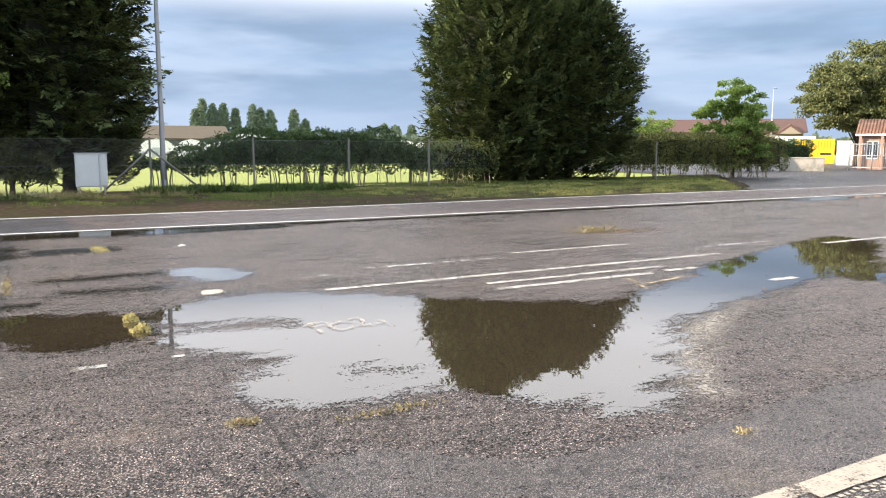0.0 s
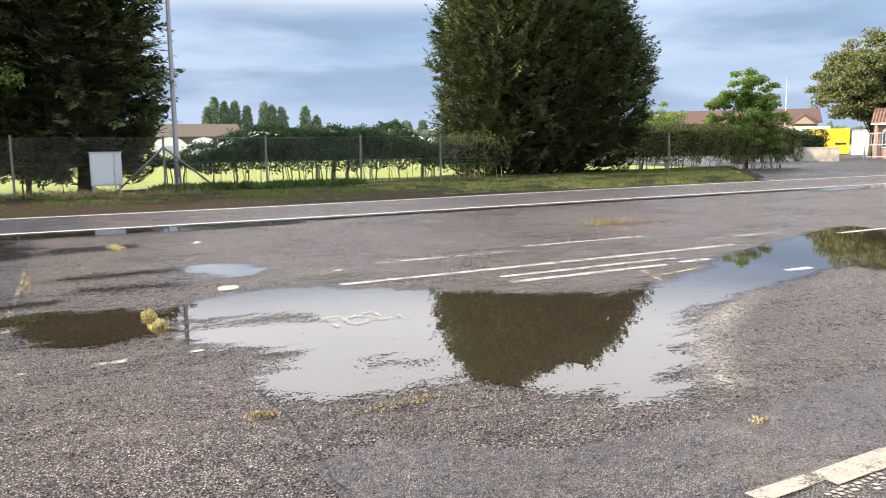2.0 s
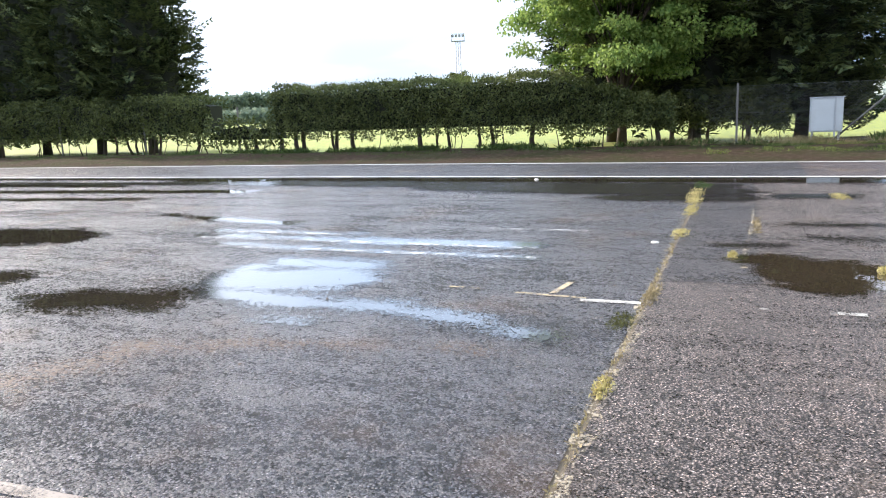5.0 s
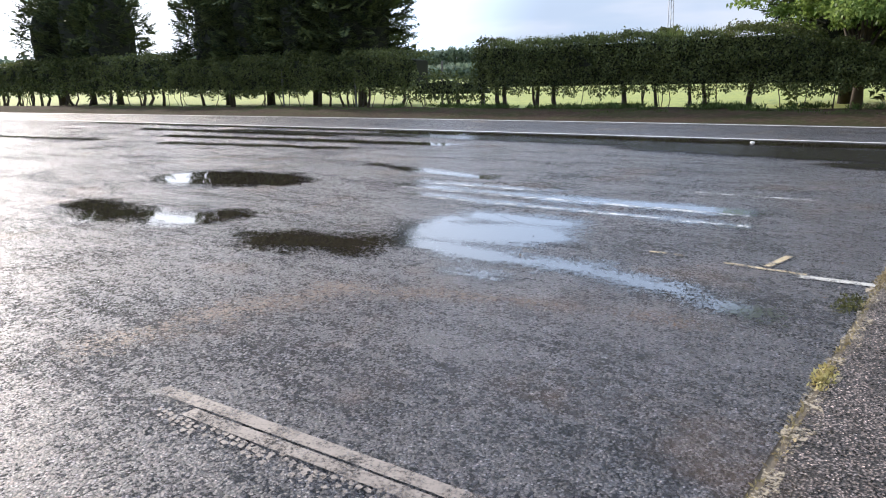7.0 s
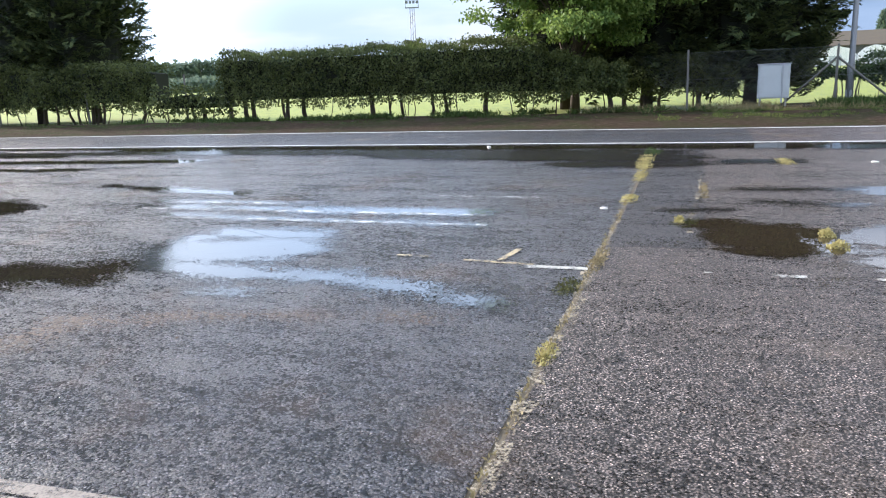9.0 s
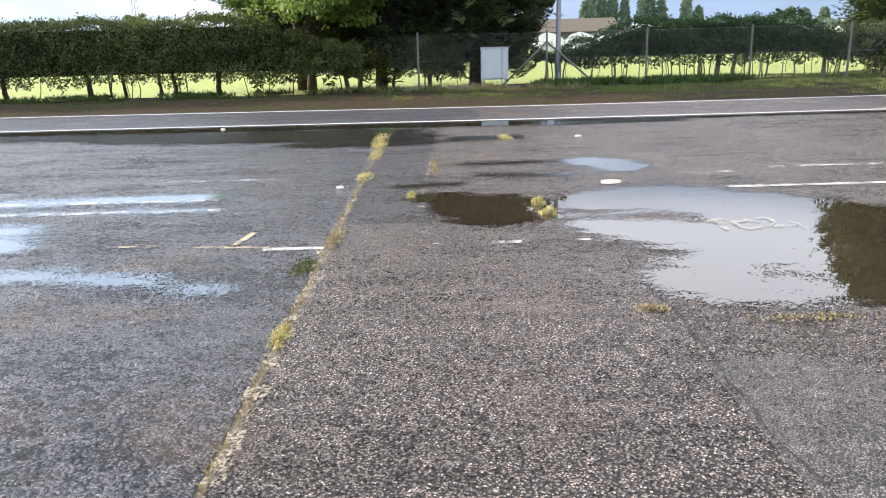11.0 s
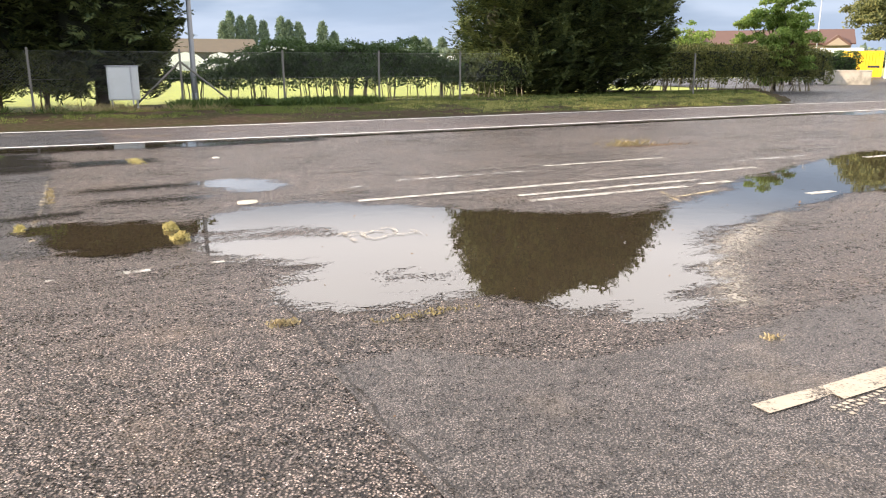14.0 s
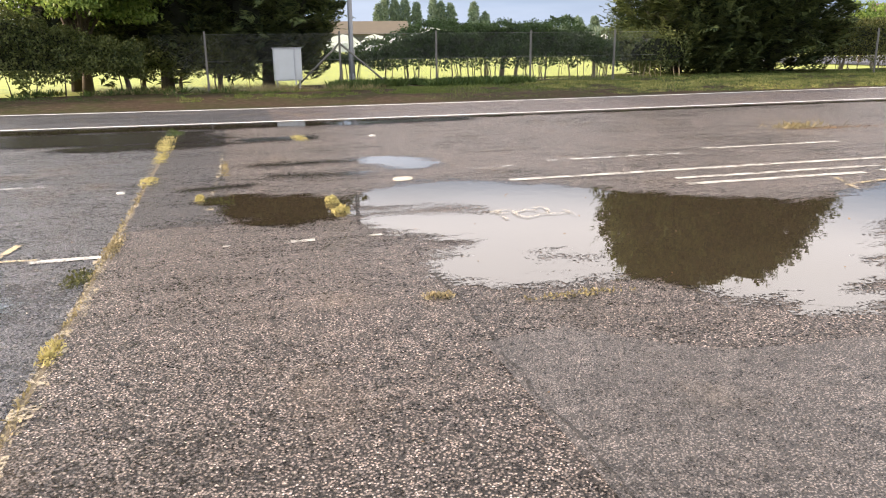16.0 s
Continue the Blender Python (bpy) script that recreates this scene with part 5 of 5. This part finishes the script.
# ---- the meadow and what lies beyond ----


def tent(a, d, w, h, depth, label="white canvas marquee standing in the meadow"):
    t = thing("marquee", az(a, d, -0.06), a, label, "tent", "white marquees in the meadow")
    e = h * 0.55
    bm = bmesh.new()
    prof = [(-w / 2, 0), (-w / 2, e), (-w * 0.3, h * 0.86), (0, h), (w * 0.3, h * 0.86), (w / 2, e), (w / 2, 0)]
    rows = [[bm.verts.new((x, y, z)) for x, z in prof] for y in (-depth / 2, depth / 2)]
    for i in range(6):
        bm.faces.new((rows[0][i], rows[1][i], rows[1][i + 1], rows[0][i + 1]))
    bm.faces.new(rows[0])
    bm.faces.new(rows[1][::-1])
    part("canvas", bm, M_TENT, t)
    part("entrance_flap", box(w * 0.3, 0.05, e * 0.9, 0, -depth / 2 - 0.04, 0), M_PANEL, t, "slightly greyer entrance flap")
    for x in (-w / 2, w / 2):
        part("tent_pole", tube([(x, -depth / 2 - 0.05, 0), (x, -depth / 2 - 0.05, e)], 0.06, 6), M_GALV, t)


for a, d, w, h, dep in ((20.7, 180, 7.5, 3.9, 12), (18.4, 182, 6.5, 3.9, 10), (17.0, 190, 6.0, 3.9, 10), (14.3, 175, 10.0, 5.2, 12), (3.0, 185, 6.5, 3.9, 14), (1.5, 200, 7.0, 3.6, 10), (8.0, 210, 8.0, 4.3, 10), (5.5, 205, 8.0, 4.0, 10)):
    tent(a, d, w, h, dep)

barn = thing("barn", az(20.2, 235.0, -0.06), 24.0, "large barn with low brown sheeted roof", "barn")
part("wall", box(34, 22, 4.4, 0, 4, 0), M_BARNWALL, barn)
for s in (-1, 1):
    part("roof", box(36, 12.6, 0.3, 0, 0, 0, 0.04, m=Matrix.Translation((0, 4 + s * 5.9, 6.3)) @ Matrix.Rotation(radians(-s * 18), 4, "X")), M_BARNROOF, barn)


def poplar(a, d, h, w, seed):
    r = np.random.default_rng(seed)
    t = thing("poplar", az(a, d, -0.1), 0, "slender upright poplar far across the meadow", "tree", "far poplars")
    part("trunk", tube([(0, 0, 0), (0, 0, h * 0.8)], [0.35, 0.08], 6), M_BARK, t)
    n = 1700
    z = r.uniform(0.12, 1, n)
    rad = w / 2 * np.clip(np.sin(np.pi * z ** 0.8) ** 0.4, 0.05, 1) * r.random(n) ** 0.4
    ang = r.uniform(0, 6.283, n)
    rad *= 1 + 0.3 * np.array([noise.noise(Vector((math.cos(q) * 1.3, math.sin(q) * 1.3, b * 6 + seed))) for q, b in zip(ang, z)])
    C = np.stack([np.cos(ang) * rad, np.sin(ang) * rad, z * h], 1)
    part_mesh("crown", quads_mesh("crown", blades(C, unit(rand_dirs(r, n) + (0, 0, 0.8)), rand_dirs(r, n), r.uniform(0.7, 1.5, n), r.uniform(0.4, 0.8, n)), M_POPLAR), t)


for i, (a, e, w) in enumerate(((18.05, 2.7, 4.0), (17.56, 3.44, 5.0), (16.84, 3.14, 4.5), (16.09, 3.16, 4.5), (15.28, 2.85, 4.0), (14.04, 3.11, 5.0), (13.52, 2.87, 4.5), (12.8, 2.72, 5.0), (11.09, 2.83, 4.5), (10.29, 2.09, 4.0), (4.43, 1.8, 4.0), (3.58, 1.68, 5.0), (2.39, 1.68, 4.0))):
    poplar(a, 310.0, 1.7 + 310 * math.tan(radians(e)), w, 60 + i)


def woods(a0, a1, d, h_of, n, size, label, seed, mat):
    """A far belt of trees: many leaf clumps over lumpy crowns."""
    r = np.random.default_rng(seed)
    a, t = r.uniform(a0, a1, n), r.random(n) ** 0.6
    top = np.array([h_of(x) * (0.78 + 0.30 * noise.noise(Vector((x * 1.1 * d / 200, seed, 0))) + 0.22 * noise.noise(Vector((x * 3.1 * d / 200, seed, 4)))) for x in a])
    dd = d + r.uniform(-6, 6, n)
    C = np.stack([-np.sin(np.radians(a)) * dd, np.cos(np.radians(a)) * dd, top * t - 0.1], 1)
    me = quads_mesh("far_woods", blades(C, rand_dirs(r, n), rand_dirs(r, n), r.uniform(0.7, 1.4, n) * size, r.uniform(0.5, 0.9, n) * size), mat)
    return tagged(new("far_woods", me), label, "woods", kind="stuff")


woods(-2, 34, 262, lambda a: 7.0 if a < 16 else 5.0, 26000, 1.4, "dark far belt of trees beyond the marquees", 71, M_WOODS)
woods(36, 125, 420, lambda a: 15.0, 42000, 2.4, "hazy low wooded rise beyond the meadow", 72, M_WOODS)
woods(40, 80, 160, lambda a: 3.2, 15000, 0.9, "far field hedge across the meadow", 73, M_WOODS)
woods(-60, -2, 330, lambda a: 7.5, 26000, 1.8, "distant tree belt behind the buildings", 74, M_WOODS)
broadleaf(az(49.7, 140.0, -0.1), 6, 2.6, 5.7, 0.4, 110, 60, M_HEDGE, "round dark tree at the foot of the mast", 76, "field_tree", 0.9)

mast = thing("floodlight_mast", az(49.7, 150.0, -0.06), 49.7, "tall lattice floodlight mast across the meadow", "mast")
for x, y in ((-0.55, -0.4), (0.55, -0.4), (0, 0.5)):
    part("mast_leg", tube([(x, y, 0), (x * 0.7, y * 0.7, 14.2)], 0.07, 5), M_POLE, mast)
for i in range(12):
    z = 1.1 * i
    part("lattice", tube([(-0.5, -0.36, z), (0.48, -0.36, z + 1.1)], 0.03, 4), M_POLE, mast)
part("platform", box(2.6, 1.2, 0.12, 0, 0, 14.1), M_POLE, mast)
for i in range(4):
    part("floodlight", box(0.45, 0.3, 0.5, -1.0 + 0.66 * i, -0.3, 14.9, 0.04), M_POLE, mast)
for x in (-1.25, 1.25):
    part("rail_post", tube([(x, -0.5, 14.2), (x, -0.5, 15.5)], 0.04, 5), M_POLE, mast)
part("rail", tube([(-1.25, -0.5, 15.5), (1.25, -0.5, 15.5)], 0.04, 5), M_POLE, mast)
